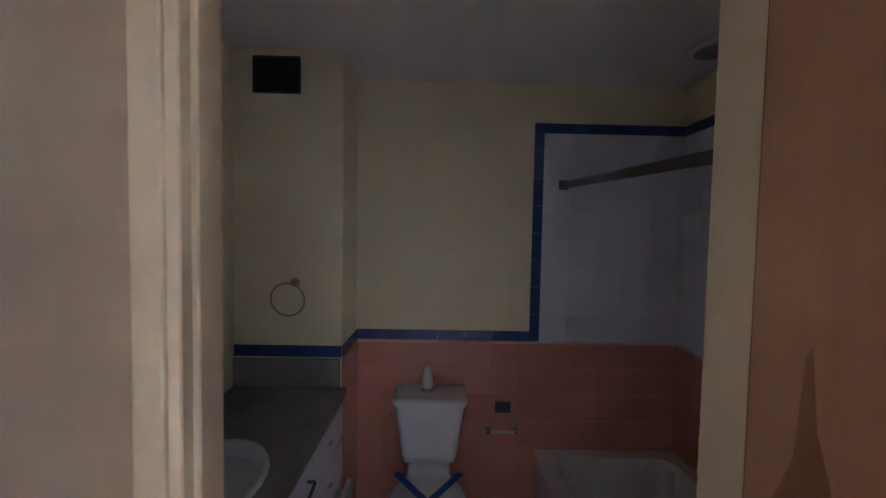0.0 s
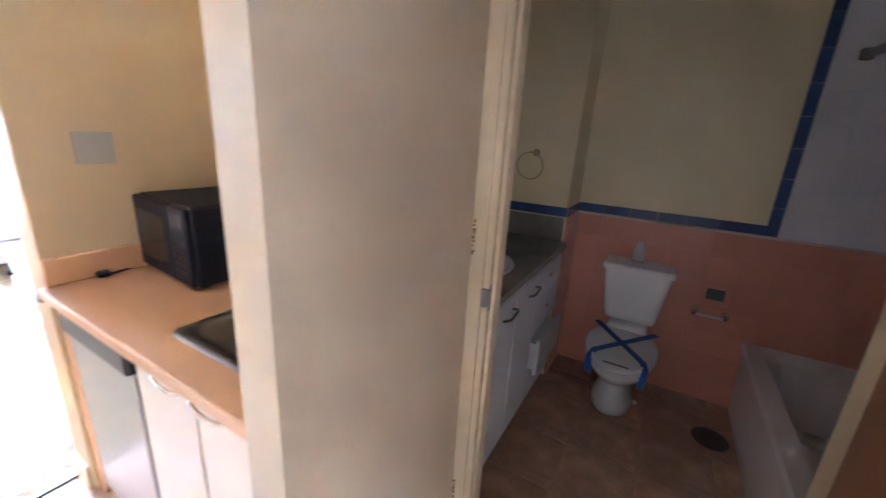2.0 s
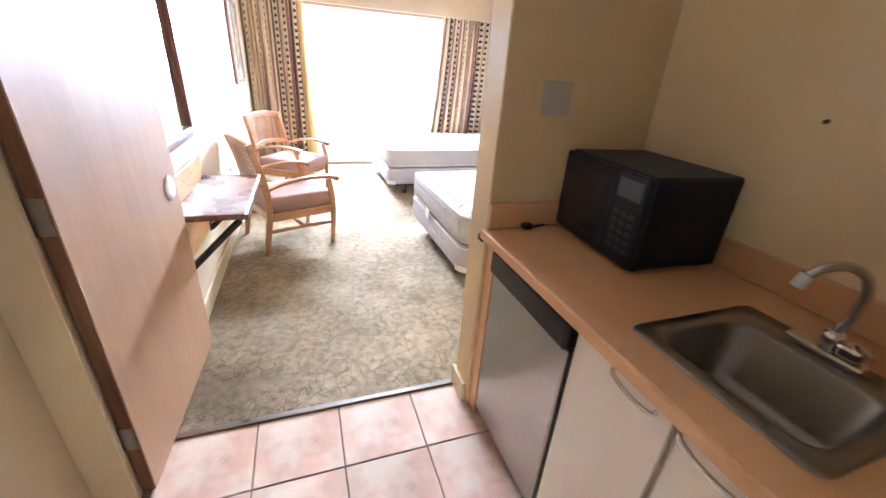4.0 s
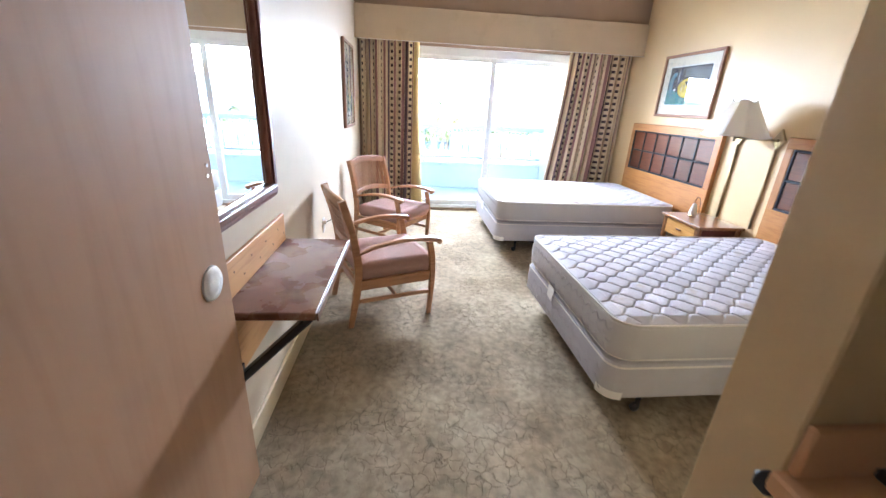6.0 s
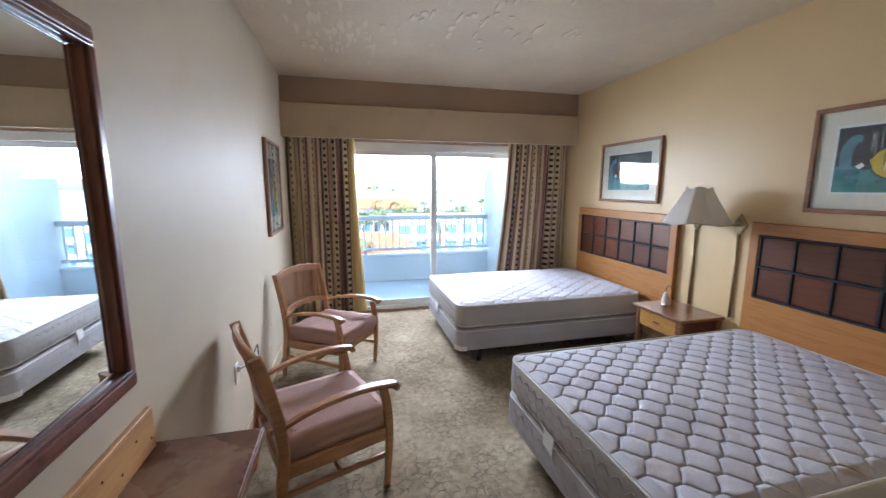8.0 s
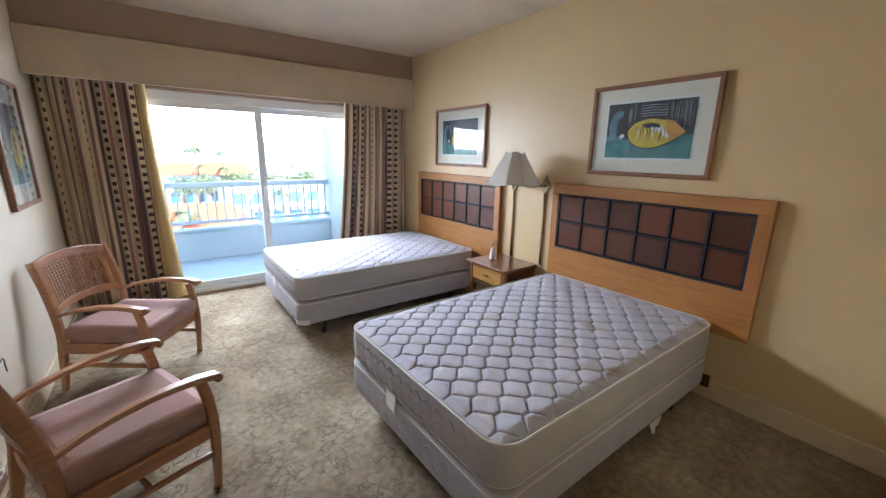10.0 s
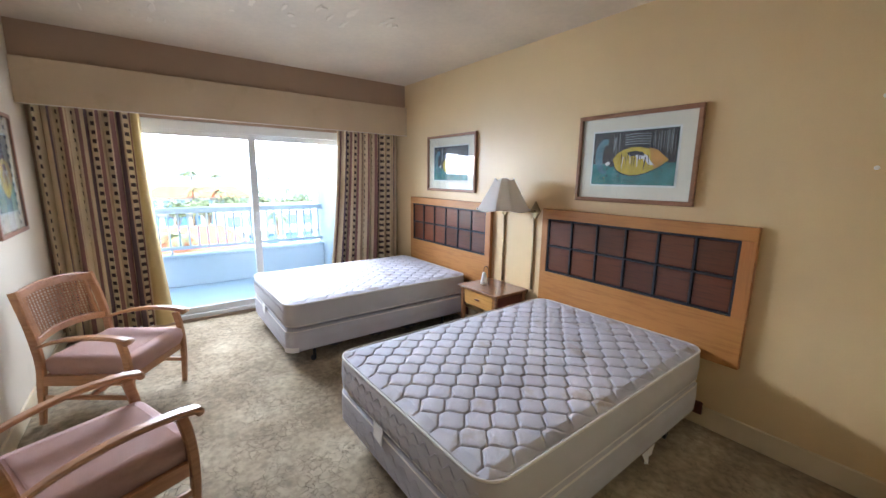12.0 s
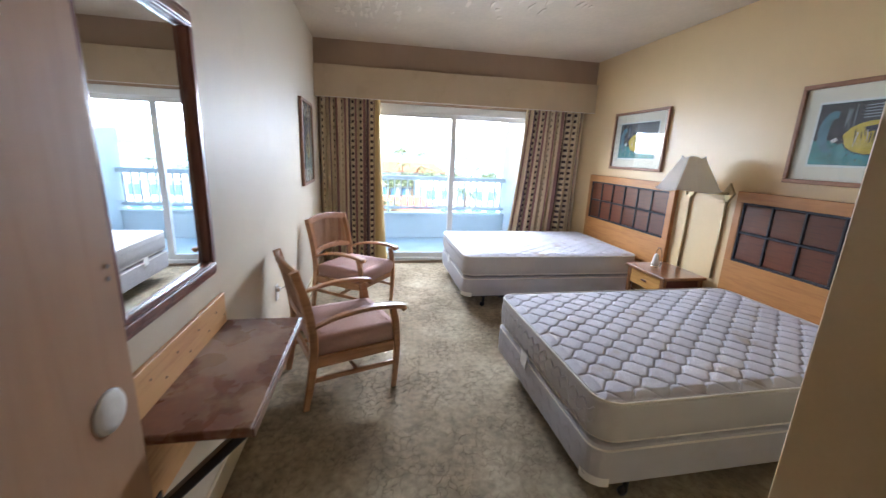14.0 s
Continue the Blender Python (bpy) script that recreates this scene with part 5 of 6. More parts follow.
part("end_cap", boxes(((-1.725, -0.085, 0.850), (-1.690, -0.050, 0.885)), bev=0.008), M_BLACK, ct, "black plastic bumper under the counter's end")

cb = thing("sink_cabinet", (0, 0, 0), "cream two-door base cabinet under the sink", "cabinet")
part("body", boxes(((-1.135, -0.020, 0.10), (-0.455, 0.58, 0.715)), ((-1.135, -0.020, 0.716), (-1.118, 0.58, 0.866)), ((-0.472, -0.020, 0.716), (-0.455, 0.58, 0.866)), ((-1.117, -0.020, 0.716), (-0.473, 0.0, 0.866)), ((-1.135, 0.03, 0.0), (-0.455, 0.58, 0.10))), M_CABINET, cb)
for x0, x1, hxs in ((-1.132, -0.828, (-0.985, -0.865)), (-0.812, -0.456, (-0.800, -0.675))):
    dd = part("door", boxes(((x0, -0.042, 0.105), (x1, -0.022, 0.855)), bev=0.003), M_CABINET, cb)
    a, b = hxs
    part("handle", tube(bmesh.new(), spline([(a, -0.040, 0.842), (a + 0.006, -0.062, 0.836), ((a + b) / 2, -0.070, 0.828), (b - 0.006, -0.062, 0.824), (b, -0.040, 0.822)], 5), 0.006, 10), M_CHROME, dd, "bent chrome handle", True)

fg = thing("mini_fridge", (-1.392, 0.26, 0.0), "steel-fronted mini fridge with a black top edge under the counter", "fridge")
part("body", boxes(((-0.240, -0.26, 0.03), (0.240, 0.26, 0.845)), bev=0.008), M_BLACK, fg)
fd = part("door", boxes(((-0.240, -0.305, 0.05), (0.240, -0.262, 0.752)), bev=0.006), M_STEEL, fg, "dull stainless door")
part("handle_strip", boxes(((-0.240, -0.322, 0.754), (0.240, -0.262, 0.845)), bev=0.010, seg=2), M_BLACK, fd, "black grip strip")
for x in (-0.2, 0.2):
    part("foot", tube(bmesh.new(), [(x, -0.2, 0.0), (x, -0.2, 0.03)], 0.02, 12, up=(0, 1, 0)), M_BLACK, fg)

sk = thing("kitchen_sink", (0, 0, 0.906), "small stainless drop-in sink in the counter", "sink")
rim = bmesh.new()
ox0, ox1, oy0, oy1 = -1.040, -0.630, 0.015, 0.430
loft(rim, [round_rect(ox0, ox1, oy0, oy1, 0.03, 0.0, 5), round_rect(ox0 + 0.004, ox1 - 0.004, oy0 + 0.004, oy1 - 0.004, 0.03, 0.006, 5), round_rect(-1.000, -0.665, 0.050, 0.335, 0.06, 0.005, 5), round_rect(-0.994, -0.671, 0.056, 0.329, 0.06, -0.004, 5), round_rect(-0.982, -0.683, 0.068, 0.317, 0.06, -0.140, 5), round_rect(-0.955, -0.710, 0.095, 0.290, 0.05, -0.165, 5)], False, True)
part("bowl", rim, M_SINK, sk, "brushed steel bowl", True)
part("drain", lathe(bmesh.new(), [(0.036, 0.0), (0.036, 0.004), (0.028, 0.003), (0.0, 0.002)], 20, (-0.832, 0.19, -0.164)), M_CHROME, sk, smooth=True)
fc = thing("kitchen_faucet", (-0.835, 0.385, 0.9125), "worn chrome gooseneck faucet", "faucet")
part("base", boxes(((-0.075, -0.020, 0.0), (0.075, 0.022, 0.018)), bev=0.008, seg=2), M_CHROME, fc)
part("column", lathe(bmesh.new(), [(0.020, 0.018), (0.020, 0.055), (0.014, 0.065)], 16), M_CHROME, fc, smooth=True)
part("spout", tube(bmesh.new(), spline([(0, 0, 0.06), (0.010, 0.002, 0.115), (0.014, -0.004, 0.165), (0.006, -0.024, 0.205), (-0.014, -0.058, 0.222), (-0.034, -0.092, 0.212), (-0.046, -0.114, 0.190)], 6), 0.0105, 12), M_CHROME, fc, "curved spout", True)
part("aerator", tube(bmesh.new(), [(-0.0455, -0.113, 0.192), (-0.049, -0.121, 0.164)], 0.014, 12), M_WHITE, fc, smooth=True)
part("valve_body", boxes(((0.018, -0.022, 0.019), (0.062, 0.020, 0.052)), bev=0.009, seg=2), M_CHROME, fc, "boxy chrome valve body")
part("lever", bar(bmesh.new(), [(0.045, -0.005, 0.056), (0.085, -0.045, 0.062)], 0.012, 0.008, r=0.3), M_CHROME, fc, "short flat lever")

mv = thing("microwave", (-1.465, 0.395, 0.9055), "black countertop microwave with a dull glass door", "microwave", turn=-4.0)
part("body", boxes(((-0.215, -0.155, 0.012), (0.215, 0.170, 0.303)), bev=0.008), M_MICRO, mv)
part("door", boxes(((-0.212, -0.176, 0.016), (0.075, -0.156, 0.299)), bev=0.006), M_MICRO, mv)
part("window", boxes(((-0.180, -0.1785, 0.065), (0.045, -0.1765, 0.250))), mat("smoked_glass", (0.030, 0.028, 0.034), 0.12, var=0.1, bump=0.0), mv, "smoked window")
pn = part("control_panel", boxes(((0.079, -0.174, 0.016), (0.212, -0.156, 0.299)), bev=0.005), M_MICRO, mv)
# the glare on the display is painted in as its grey colour
part("display", boxes(((0.095, -0.1765, 0.222), (0.196, -0.1745, 0.280))), mat("display_glare", (0.11, 0.12, 0.15), 0.2, var=0.1), pn, "display with grey glare in its colour")
km = mesh_of("button", boxes(((0, -0.1765, 0), (0.026, -0.1745, 0.016))))
pieces("button", km, mat("dark_grey_button", (0.018, 0.020, 0.030), 0.4), pn, [Matrix.Translation((0.098 + 0.035 * i, 0, 0.055 + 0.028 * j)) for i in range(3) for j in range(5)])
for x in (-0.18, 0.18):
    for y in (-0.12, 0.13):
        part("foot", boxes(((x - 0.012, y - 0.012, 0.0), (x + 0.012, y + 0.012, 0.013))), M_BLACK, mv)
part("power_cord", tube(bmesh.new(), spline([(-0.213, 0.10, 0.06), (-0.225, 0.02, 0.05), (-0.222, -0.12, 0.008), (-0.20, -0.24, 0.006), (-0.175, -0.30, 0.008)], 6), 0.004, 6), M_BLACK, mv, "black power cord")
part("plug", boxes(((-0.195, -0.335, 0.002), (-0.160, -0.295, 0.024)), bev=0.006), M_BLACK, mv)

sw = thing("wall_switch", (-1.70, 0.15, 1.378), "grey double outlet plate above the counter", "outlet")
part("plate", boxes(((0.0005, -0.058, -0.056), (0.008, 0.058, 0.056)), bev=0.003), M_PLATE, sw)
for y in (-0.026, 0.026):
    part("socket", boxes(((0.0082, y - 0.018, -0.034), (0.0105, y + 0.018, 0.034)), bev=0.002), M_PLATE, sw)
for x, z in ((-1.135, 1.385), (-1.30, 1.93)):
    nl = thing("wall_nail", (x, 0.60, z), "small dark nail in the yellow wall", "nail")
    part("head", tube(bmesh.new(), [(0, 0, 0), (0, -0.012, -0.002)], 0.006, 8), M_IRON, nl)


# ---------------------------------------------------------------- bathroom
tl = thing("toilet", (0.048, 2.16, 0.0), "white toilet sealed with blue tape across the lid", "toilet")
bo = bmesh.new()
loft(bo, [ellipse(0, -0.30, 0.118, 0.19, 0.0), ellipse(0, -0.30, 0.116, 0.185, 0.04), ellipse(0, -0.31, 0.092, 0.155, 0.12), ellipse(0, -0.33, 0.098, 0.165, 0.20), ellipse(0, -0.38, 0.140, 0.205, 0.28, egg=0.15), ellipse(0, -0.41, 0.172, 0.235, 0.35, egg=0.22), ellipse(0, -0.41, 0.178, 0.245, 0.385, egg=0.24), ellipse(0, -0.41, 0.170, 0.235, 0.395, egg=0.24)])
part("bowl", bo, M_CHINA, tl, smooth=True)
part("shelf", boxes(((-0.11, -0.26, 0.30), (0.11, -0.02, 0.465)), bev=0.03, seg=3), M_CHINA, tl, smooth=True)
part("seat", loft(bmesh.new(), [ellipse(0, -0.42, 0.178, 0.250, 0.396, egg=0.26), ellipse(0, -0.42, 0.184, 0.256, 0.404, egg=0.26), ellipse(0, -0.42, 0.180, 0.250, 0.416, egg=0.26)]), M_CHINA, tl, smooth=True)
ld = part("lid", loft(bmesh.new(), [ellipse(0, -0.42, 0.182, 0.254, 0.417, egg=0.26), ellipse(0, -0.42, 0.184, 0.256, 0.428, egg=0.26), ellipse(0, -0.42, 0.172, 0.243, 0.437, egg=0.26), ellipse(0, -0.42, 0.10, 0.15, 0.440, egg=0.26)]), M_CHINA, tl, smooth=True)
for a, b in (((-0.165, -0.22), (0.118, -0.60)), ((0.165, -0.22), (-0.118, -0.60))):
    part("tape_strip", bar(bmesh.new(), [(a[0], a[1], 0.442), (a[0] * 0.4 + b[0] * 0.6, a[1] * 0.4 + b[1] * 0.6, 0.4435), (b[0], b[1], 0.441), (b[0] * 1.10, b[1] - 0.055, 0.43), (b[0] * 1.10, b[1] - 0.075, 0.39), (b[0] * 1.06, b[1] - 0.065, 0.335)], 0.036, 0.003), M_TAPE, ld, "strip of blue masking tape")
part("paper_band", boxes(((-0.06, -0.70, 0.436), (0.06, -0.685, 0.4395))), M_STONE, ld, "narrow grey printed band")
tk = bmesh.new()
loft(tk, [round_rect(-0.135, 0.135, -0.175, -0.005, 0.03, 0.468, 5), round_rect(-0.146, 0.146, -0.185, -0.005, 0.035, 0.50, 5), round_rect(-0.182, 0.182, -0.200, -0.005, 0.035, 0.780, 5)])
part("tank", tk, M_CHINA, tl, smooth=False)
part("tank_lid", loft(bmesh.new(), [round_rect(-0.193, 0.193, -0.210, -0.003, 0.03, 0.781, 5), round_rect(-0.195, 0.195, -0.213, -0.003, 0.03, 0.806, 5), round_rect(-0.186, 0.186, -0.204, -0.008, 0.03, 0.817, 5)]), M_CHINA, tl, "slightly dusty tank lid")
part("flush_lever", bar(bmesh.new(), [(-0.192, -0.17, 0.735), (-0.200, -0.215, 0.730)], 0.014, 0.010), M_CHROME, tl)
part("bolt_cap", lathe(bmesh.new(), [(0.012, 0), (0.012, 0.012), (0.004, 0.018)], 10, (0.125, -0.28, 0.0)), M_CHINA, tl)
part("shutoff_valve", lathe(bmesh.new(), [(0.012, 0), (0.020, 0.01), (0.020, 0.03), (0.010, 0.04)], 12, (-0.20, -0.05, 0.17)), M_CHROME, tl)
freshener((0.030, 2.07, 0.818), "white cone air freshener standing on the toilet tank")

# vanity
vn = thing("vanity_cabinet", (0, 0, 0), "white vanity cabinet with doors and a half-open drawer", "vanity")
part("body", boxes(((-0.885, 0.725, 0.09), (-0.385, 1.848, 0.885)), ((-0.885, 0.725, 0.0), (-0.45, 1.848, 0.09))), M_WHITECAB, vn)
for y0, y1 in ((0.75, 1.06), (1.07, 1.375)):
    d = part("door", boxes(((-0.383, y0, 0.10), (-0.363, y1, 0.855)), bev=0.003), M_WHITECAB, vn)
    yh = y1 - 0.15
    part("handle", tube(bmesh.new(), spline([(-0.364, yh, 0.78), (-0.335, yh + 0.01, 0.792), (-0.332, yh + 0.05, 0.80), (-0.335, yh + 0.09, 0.805), (-0.364, yh + 0.10, 0.80)], 4), 0.006, 8), M_ROD, d, "bent metal pull", True)
for z0, z1, o in ((0.70, 0.855, 0.0), (0.50, 0.69, 0.0), (0.27, 0.485, 0.045), (0.10, 0.26, 0.0)):
    d = part("drawer", boxes(((-0.383 + o, 1.39, z0), (-0.363 + o, 1.83, z1)), bev=0.003), M_WHITECAB, vn)
    if z0 > 0.4:
        part("knob", lathe(bmesh.new(), [(0.008, 0), (0.014, 0.012), (0.006, 0.018)], 10, (-0.362, 1.60, (z0 + z1) / 2)), M_BRASS, d)
    if o:
        part("drawer_box", boxes(((-0.60, 1.41, z0 + 0.02), (-0.383 + o, 1.81, z1 - 0.04))), M_WHITECAB, d)
vt = thing("washbasin_counter", (0, 0, 0), "grey cultured-marble vanity top with an oval basin", "counter")
top = bmesh.new()
cx, cy = -0.63, 1.12
N = 40
inner = [(cx + 0.175 * math.cos(2 * math.pi * i / N), cy + 0.225 * math.sin(2 * math.pi * i / N)) for i in range(N)]
outer = []
for x, y in inner:
    k = min(((-0.350 if x > cx else -0.888) - cx) / (x - cx) if abs(x - cx) > 1e-6 else 1e9, ((1.848 if y > cy else 0.725) - cy) / (y - cy) if abs(y - cy) > 1e-6 else 1e9)
    outer.append((cx + (x - cx) * k, cy + (y - cy) * k))
for want in ((-0.350, 0.725), (-0.350, 1.848), (-0.888, 0.725), (-0.888, 1.848)):
    i = min(range(N), key=lambda q: (outer[q][0] - want[0]) ** 2 + (outer[q][1] - want[1]) ** 2)
    outer[i] = want
loft(top, [[(x, y, 0.889) for x, y in outer], [(x, y, 0.920) for x, y in outer], [(x, y, 0.920) for x, y in inner], [(x, y, 0.900) for x, y in inner]], False, False)
part("slab", top, M_STONE, vt)
bs = bmesh.new()
loft(bs, [ellipse(cx, cy, 0.200, 0.250, 0.921), ellipse(cx, cy, 0.196, 0.246, 0.928), ellipse(cx, cy, 0.176, 0.226, 0.926), ellipse(cx, cy, 0.160, 0.205, 0.86), ellipse(cx, cy, 0.10, 0.12, 0.80), ellipse(cx, cy, 0.03, 0.03, 0.792)], False, True)
part("basin", bs, M_CHINA, vt, "white oval basin", True)
part("back_splash", boxes(((-0.885, 1.832, 0.921), (-0.384, 1.8485, 1.058)), bev=0.003), M_STONE, vt, "grey stone splash")

tr = thing("towel_ring", (-0.60, 1.85, 1.42), "thin brass towel ring on the chase wall", "towel ring")
part("mount", lathe(bmesh.new(), [(0.022, 0.0), (0.020, 0.008), (0.008, 0.012), (0.008, 0.04)], 14), M_BRASS, tr)
tr.children[0].matrix_basis = pose(0, -0.001, 0.0, 90)
part("ring", tube(bmesh.new(), [(-0.02 + 0.078 * math.cos(2 * math.pi * i / 32), -0.038 - 0.01 * math.sin(2 * math.pi * i / 32), -0.075 + 0.078 * math.sin(2 * math.pi * i / 32)) for i in range(32)], 0.004, 6, True, up=(0, 1, 0)), M_BRASS, tr, "thin metal ring", True)
vv = thing("vent_opening", (-0.684, 1.85, 2.383), "square black vent hole without its grille", "vent")
part("dark_duct", boxes(((-0.102, -0.006, -0.076), (0.102, -0.002, 0.076))), M_VOID, vv)
part("rim", boxes(((-0.108, -0.009, 0.076), (0.108, -0.001, 0.084)), ((-0.108, -0.009, -0.084), (0.108, -0.001, -0.076)), ((-0.110, -0.009, -0.076), (-0.102, -0.001, 0.076)), ((0.102, -0.009, -0.076), (0.110, -0.001, 0.076))), M_IRON, vv)

# tub
tb = thing("bathtub", (0, 0, 0), "white enamelled bathtub with a flat rim", "bathtub")
X0, X1, Y0, Y1, RZ = 0.640, 1.438, 0.735, 2.165, 0.445
tbm = bmesh.new()
loft(tbm, [round_rect(X0 + 0.03, X1, Y0, Y1, 0.01, 0.0, 4), round_rect(X0 + 0.012, X1, Y0, Y1, 0.01, RZ - 0.05, 4), round_rect(X0, X1, Y0, Y1, 0.012, RZ - 0.03, 4), round_rect(X0 + 0.004, X1 - 0.002, Y0 + 0.002, Y1 - 0.002, 0.014, RZ, 4), round_rect(X0 + 0.085, X1 - 0.055, Y0 + 0.09, Y1 - 0.075, 0.10, RZ - 0.002, 4), round_rect(X0 + 0.10, X1 - 0.07, Y0 + 0.11, Y1 - 0.09, 0.11, RZ - 0.03, 4), round_rect(X0 + 0.16, X1 - 0.12, Y0 + 0.22, Y1 - 0.17, 0.12, 0.10, 4), round_rect(X0 + 0.22, X1 - 0.18, Y0 + 0.30, Y1 - 0.25, 0.10, 0.075, 4)], True, True)
part("shell", tbm, M_ENAMEL, tb, smooth=False)
part("overflow_plate", lathe(bmesh.new(), [(0.035, 0), (0.033, 0.006), (0.0, 0.008)], 18, (1.04, 1.20, 0.082)), M_CHROME, tb)
rd = thing("shower_rod", (0.765, 0.0, 1.945), "bare square-ended metal shower curtain rod", "curtain rod")
part("tube", tube(bmesh.new(), [(0, 2.165, 0), (0, 0.735, -0.085)], 0.019, 12), M_ROD, rd, smooth=True)
for y0, y1, z in ((2.150, 2.171, 0.0), (0.722, 0.742, -0.085)):
    part("flange", boxes(((-0.026, y0, z - 0.026), (0.026, y1, z + 0.026)), bev=0.006), M_ROD, rd, "square metal wall flange")
tp = thing("paper_holder", (0.452, 2.171, 0.572), "chrome toilet paper holder without a roll", "paper holder")
for x in (-0.078, 0.078):
    part("post", lathe(bmesh.new(), [(0.022, 0.0), (0.020, 0.006), (0.009, 0.012), (0.009, 0.055), (0.013, 0.06)], 14), M_CHROME, tp, smooth=True).matrix_basis = pose(x, -0.0005, 0, 90)
part("roller", tube(bmesh.new(), [(-0.076, -0.05, -0.006), (0.076, -0.05, -0.006)], 0.008, 10), M_WHITE, tp, smooth=True)
pq = thing("accent_tile", (0.460, 2.171, 0.686), "dark green accent tile set in the wall", "tile")
part("face", boxes(((-0.045, -0.007, -0.033), (0.045, -0.0005, 0.033)), bev=0.002), mat("green_slate_tile", (0.035, 0.075, 0.070), 0.3, var=0.2, big=20), pq)
dn = thing("floor_drain", (0.555, 1.79, 0.0), "round dark floor drain cover", "drain")
part("cover", lathe(bmesh.new(), [(0.088, -0.004), (0.088, 0.004), (0.080, 0.006), (0.0, 0.006)], 28), mat("tarnished_drain", (0.06, 0.05, 0.035), 0.45, metal=0.6, var=0.3, big=20), dn, smooth=False)
lt = thing("ceiling_light", (1.27, 1.72, 2.50), "round white ceiling fixture, unlit", "ceiling light")
part("ring", lathe(bmesh.new(), [(0.11, 0.0), (0.11, -0.012), (0.095, -0.022), (0.085, -0.020)], 32, cap0=False, cap1=False), M_WHITE, lt, smooth=True)
part("diffuser", lathe(bmesh.new(), [(0.086, -0.019), (0.07, -0.010), (0.0, -0.008)], 32, cap0=False), mat("dull_opal_glass", (0.30, 0.28, 0.27), 0.4), lt, smooth=True)


# ---------------------------------------------------------------- balcony and beyond
XR = -8.55
setting("balcony_floor", boxes(((XR - 0.2, -1.75, -0.25), (-7.06, 2.1, -0.03))), M_BALCF, "pale blue-grey painted balcony floor", "floor")
setting("balcony_ceiling", boxes(((XR - 0.2, -1.75, 2.66), (-7.06, 2.1, 2.9))), M_BALC, "white balcony soffit", "ceiling")
setting("balcony_side_wall", boxes(((XR - 0.2, 1.80, -0.03), (-7.06, 2.1, 2.66))), M_BALC, "white balcony side wall", "wall")
setting("balcony_end_wall", boxes(((-7.60, -1.75, -0.03), (-7.06, -1.47, 2.66))), M_BALC, "white balcony end wall", "wall")
rl = thing("balcony_railing", (0, 0, 0), "white balcony railing on a low parapet", "railing")
part("parapet", boxes(((XR - 0.12, -1.75, -0.03), (XR, 1.80, 0.40)), bev=0.01), M_BALC, rl)
part("parapet_cap", boxes(((XR - 0.15, -1.75, 0.401), (XR + 0.03, 1.80, 0.445)), bev=0.008), M_BALC, rl)
part("bottom_rail", boxes(((XR - 0.085, -1.75, 0.505), (XR - 0.035, 1.80, 0.555)), bev=0.004), M_BALC, rl)
part("top_rail", boxes(((XR - 0.11, -1.75, 1.035), (XR - 0.01, 1.80, 1.115)), bev=0.010), M_BALC, rl)
bm1 = mesh_of("baluster", boxes(((XR - 0.072, -0.012, 0.556), (XR - 0.048, 0.012, 1.034))))
pieces("baluster", bm1, M_BALC, rl, [Matrix.Translation((0, -1.70 + 0.1185 * i, 0)) for i in range(30)])
for y in (-0.40, 0.75):
    part("rail_foot", boxes(((XR - 0.075, y, 0.446), (XR - 0.045, y + 0.03, 0.504))), M_BALC, rl)

setting("ground", boxes(((-2500, -2500, -14.5), (40, 2500, -14.0))), M_SAND, "sandy ground far below the balcony", "ground")
setting("water", boxes(((-2500, -2500, -13.99), (-260, 2500, -13.9))), M_SEA, "pale bright sea in the haze", "water")
hl = bmesh.new()
pr = [(-900 + 60 * i, 18 + 16 * math.sin(i * 0.7) + 10 * math.sin(i * 1.9 + 1)) for i in range(31)]
loft(hl, [[(-1900, y, -14) for y, z in pr], [(-2000, y, max(2, z)) for y, z in pr], [(-2200, y, -14) for y, z in pr]], False, False, False)
setting("backdrop_hills", hl, M_HILL, "low hazy hills across the water", "backdrop")


def building(at, sx, sy, h, floors, bays, label, roof):
    b = thing("building", at, label, "building", "hotel buildings beyond the balcony")
    part("wall", boxes(((-sx / 2, -sy / 2, 0), (sx / 2, sy / 2, h))), M_FACADE, b)
    rf = bmesh.new()
    if roof is M_ORANGE:
        loft(rf, [[(-sx / 2 - 0.6, -sy / 2 - 0.6, h), (sx / 2 + 0.6, -sy / 2 - 0.6, h), (sx / 2 + 0.6, sy / 2 + 0.6, h), (-sx / 2 - 0.6, sy / 2 + 0.6, h)], [(-0.2, -sy / 2 + 2.5, h + 2.4), (0.2, -sy / 2 + 2.5, h + 2.4), (0.2, sy / 2 - 2.5, h + 2.4), (-0.2, sy / 2 - 2.5, h + 2.4)]])
    else:
        box(rf, (-sx / 2 - 0.3, -sy / 2 - 0.3, h), (sx / 2 + 0.3, sy / 2 + 0.3, h + 0.5))
    part("roof", rf, roof, b)
    fh, bw = h / floors, sy / bays
    wm = mesh_of("window", boxes(((0, -bw * 0.33, 0.9), (0.06, bw * 0.33, fh * 0.82)), bev=0.02))
    pieces("window", wm, M_BLUEGL, b, [Matrix.Translation((sx / 2, -sy / 2 + bw * (i + 0.5), fh * j)) for i in range(bays) for j in range(floors)])
    lm = mesh_of("ledge", boxes(((0, -sy / 2, 0), (0.8, sy / 2, 0.18))))
    pieces("ledge", lm, M_FACADE, b, [Matrix.Translation((sx / 2, 0, fh * j)) for j in range(1, floors)])
    return b


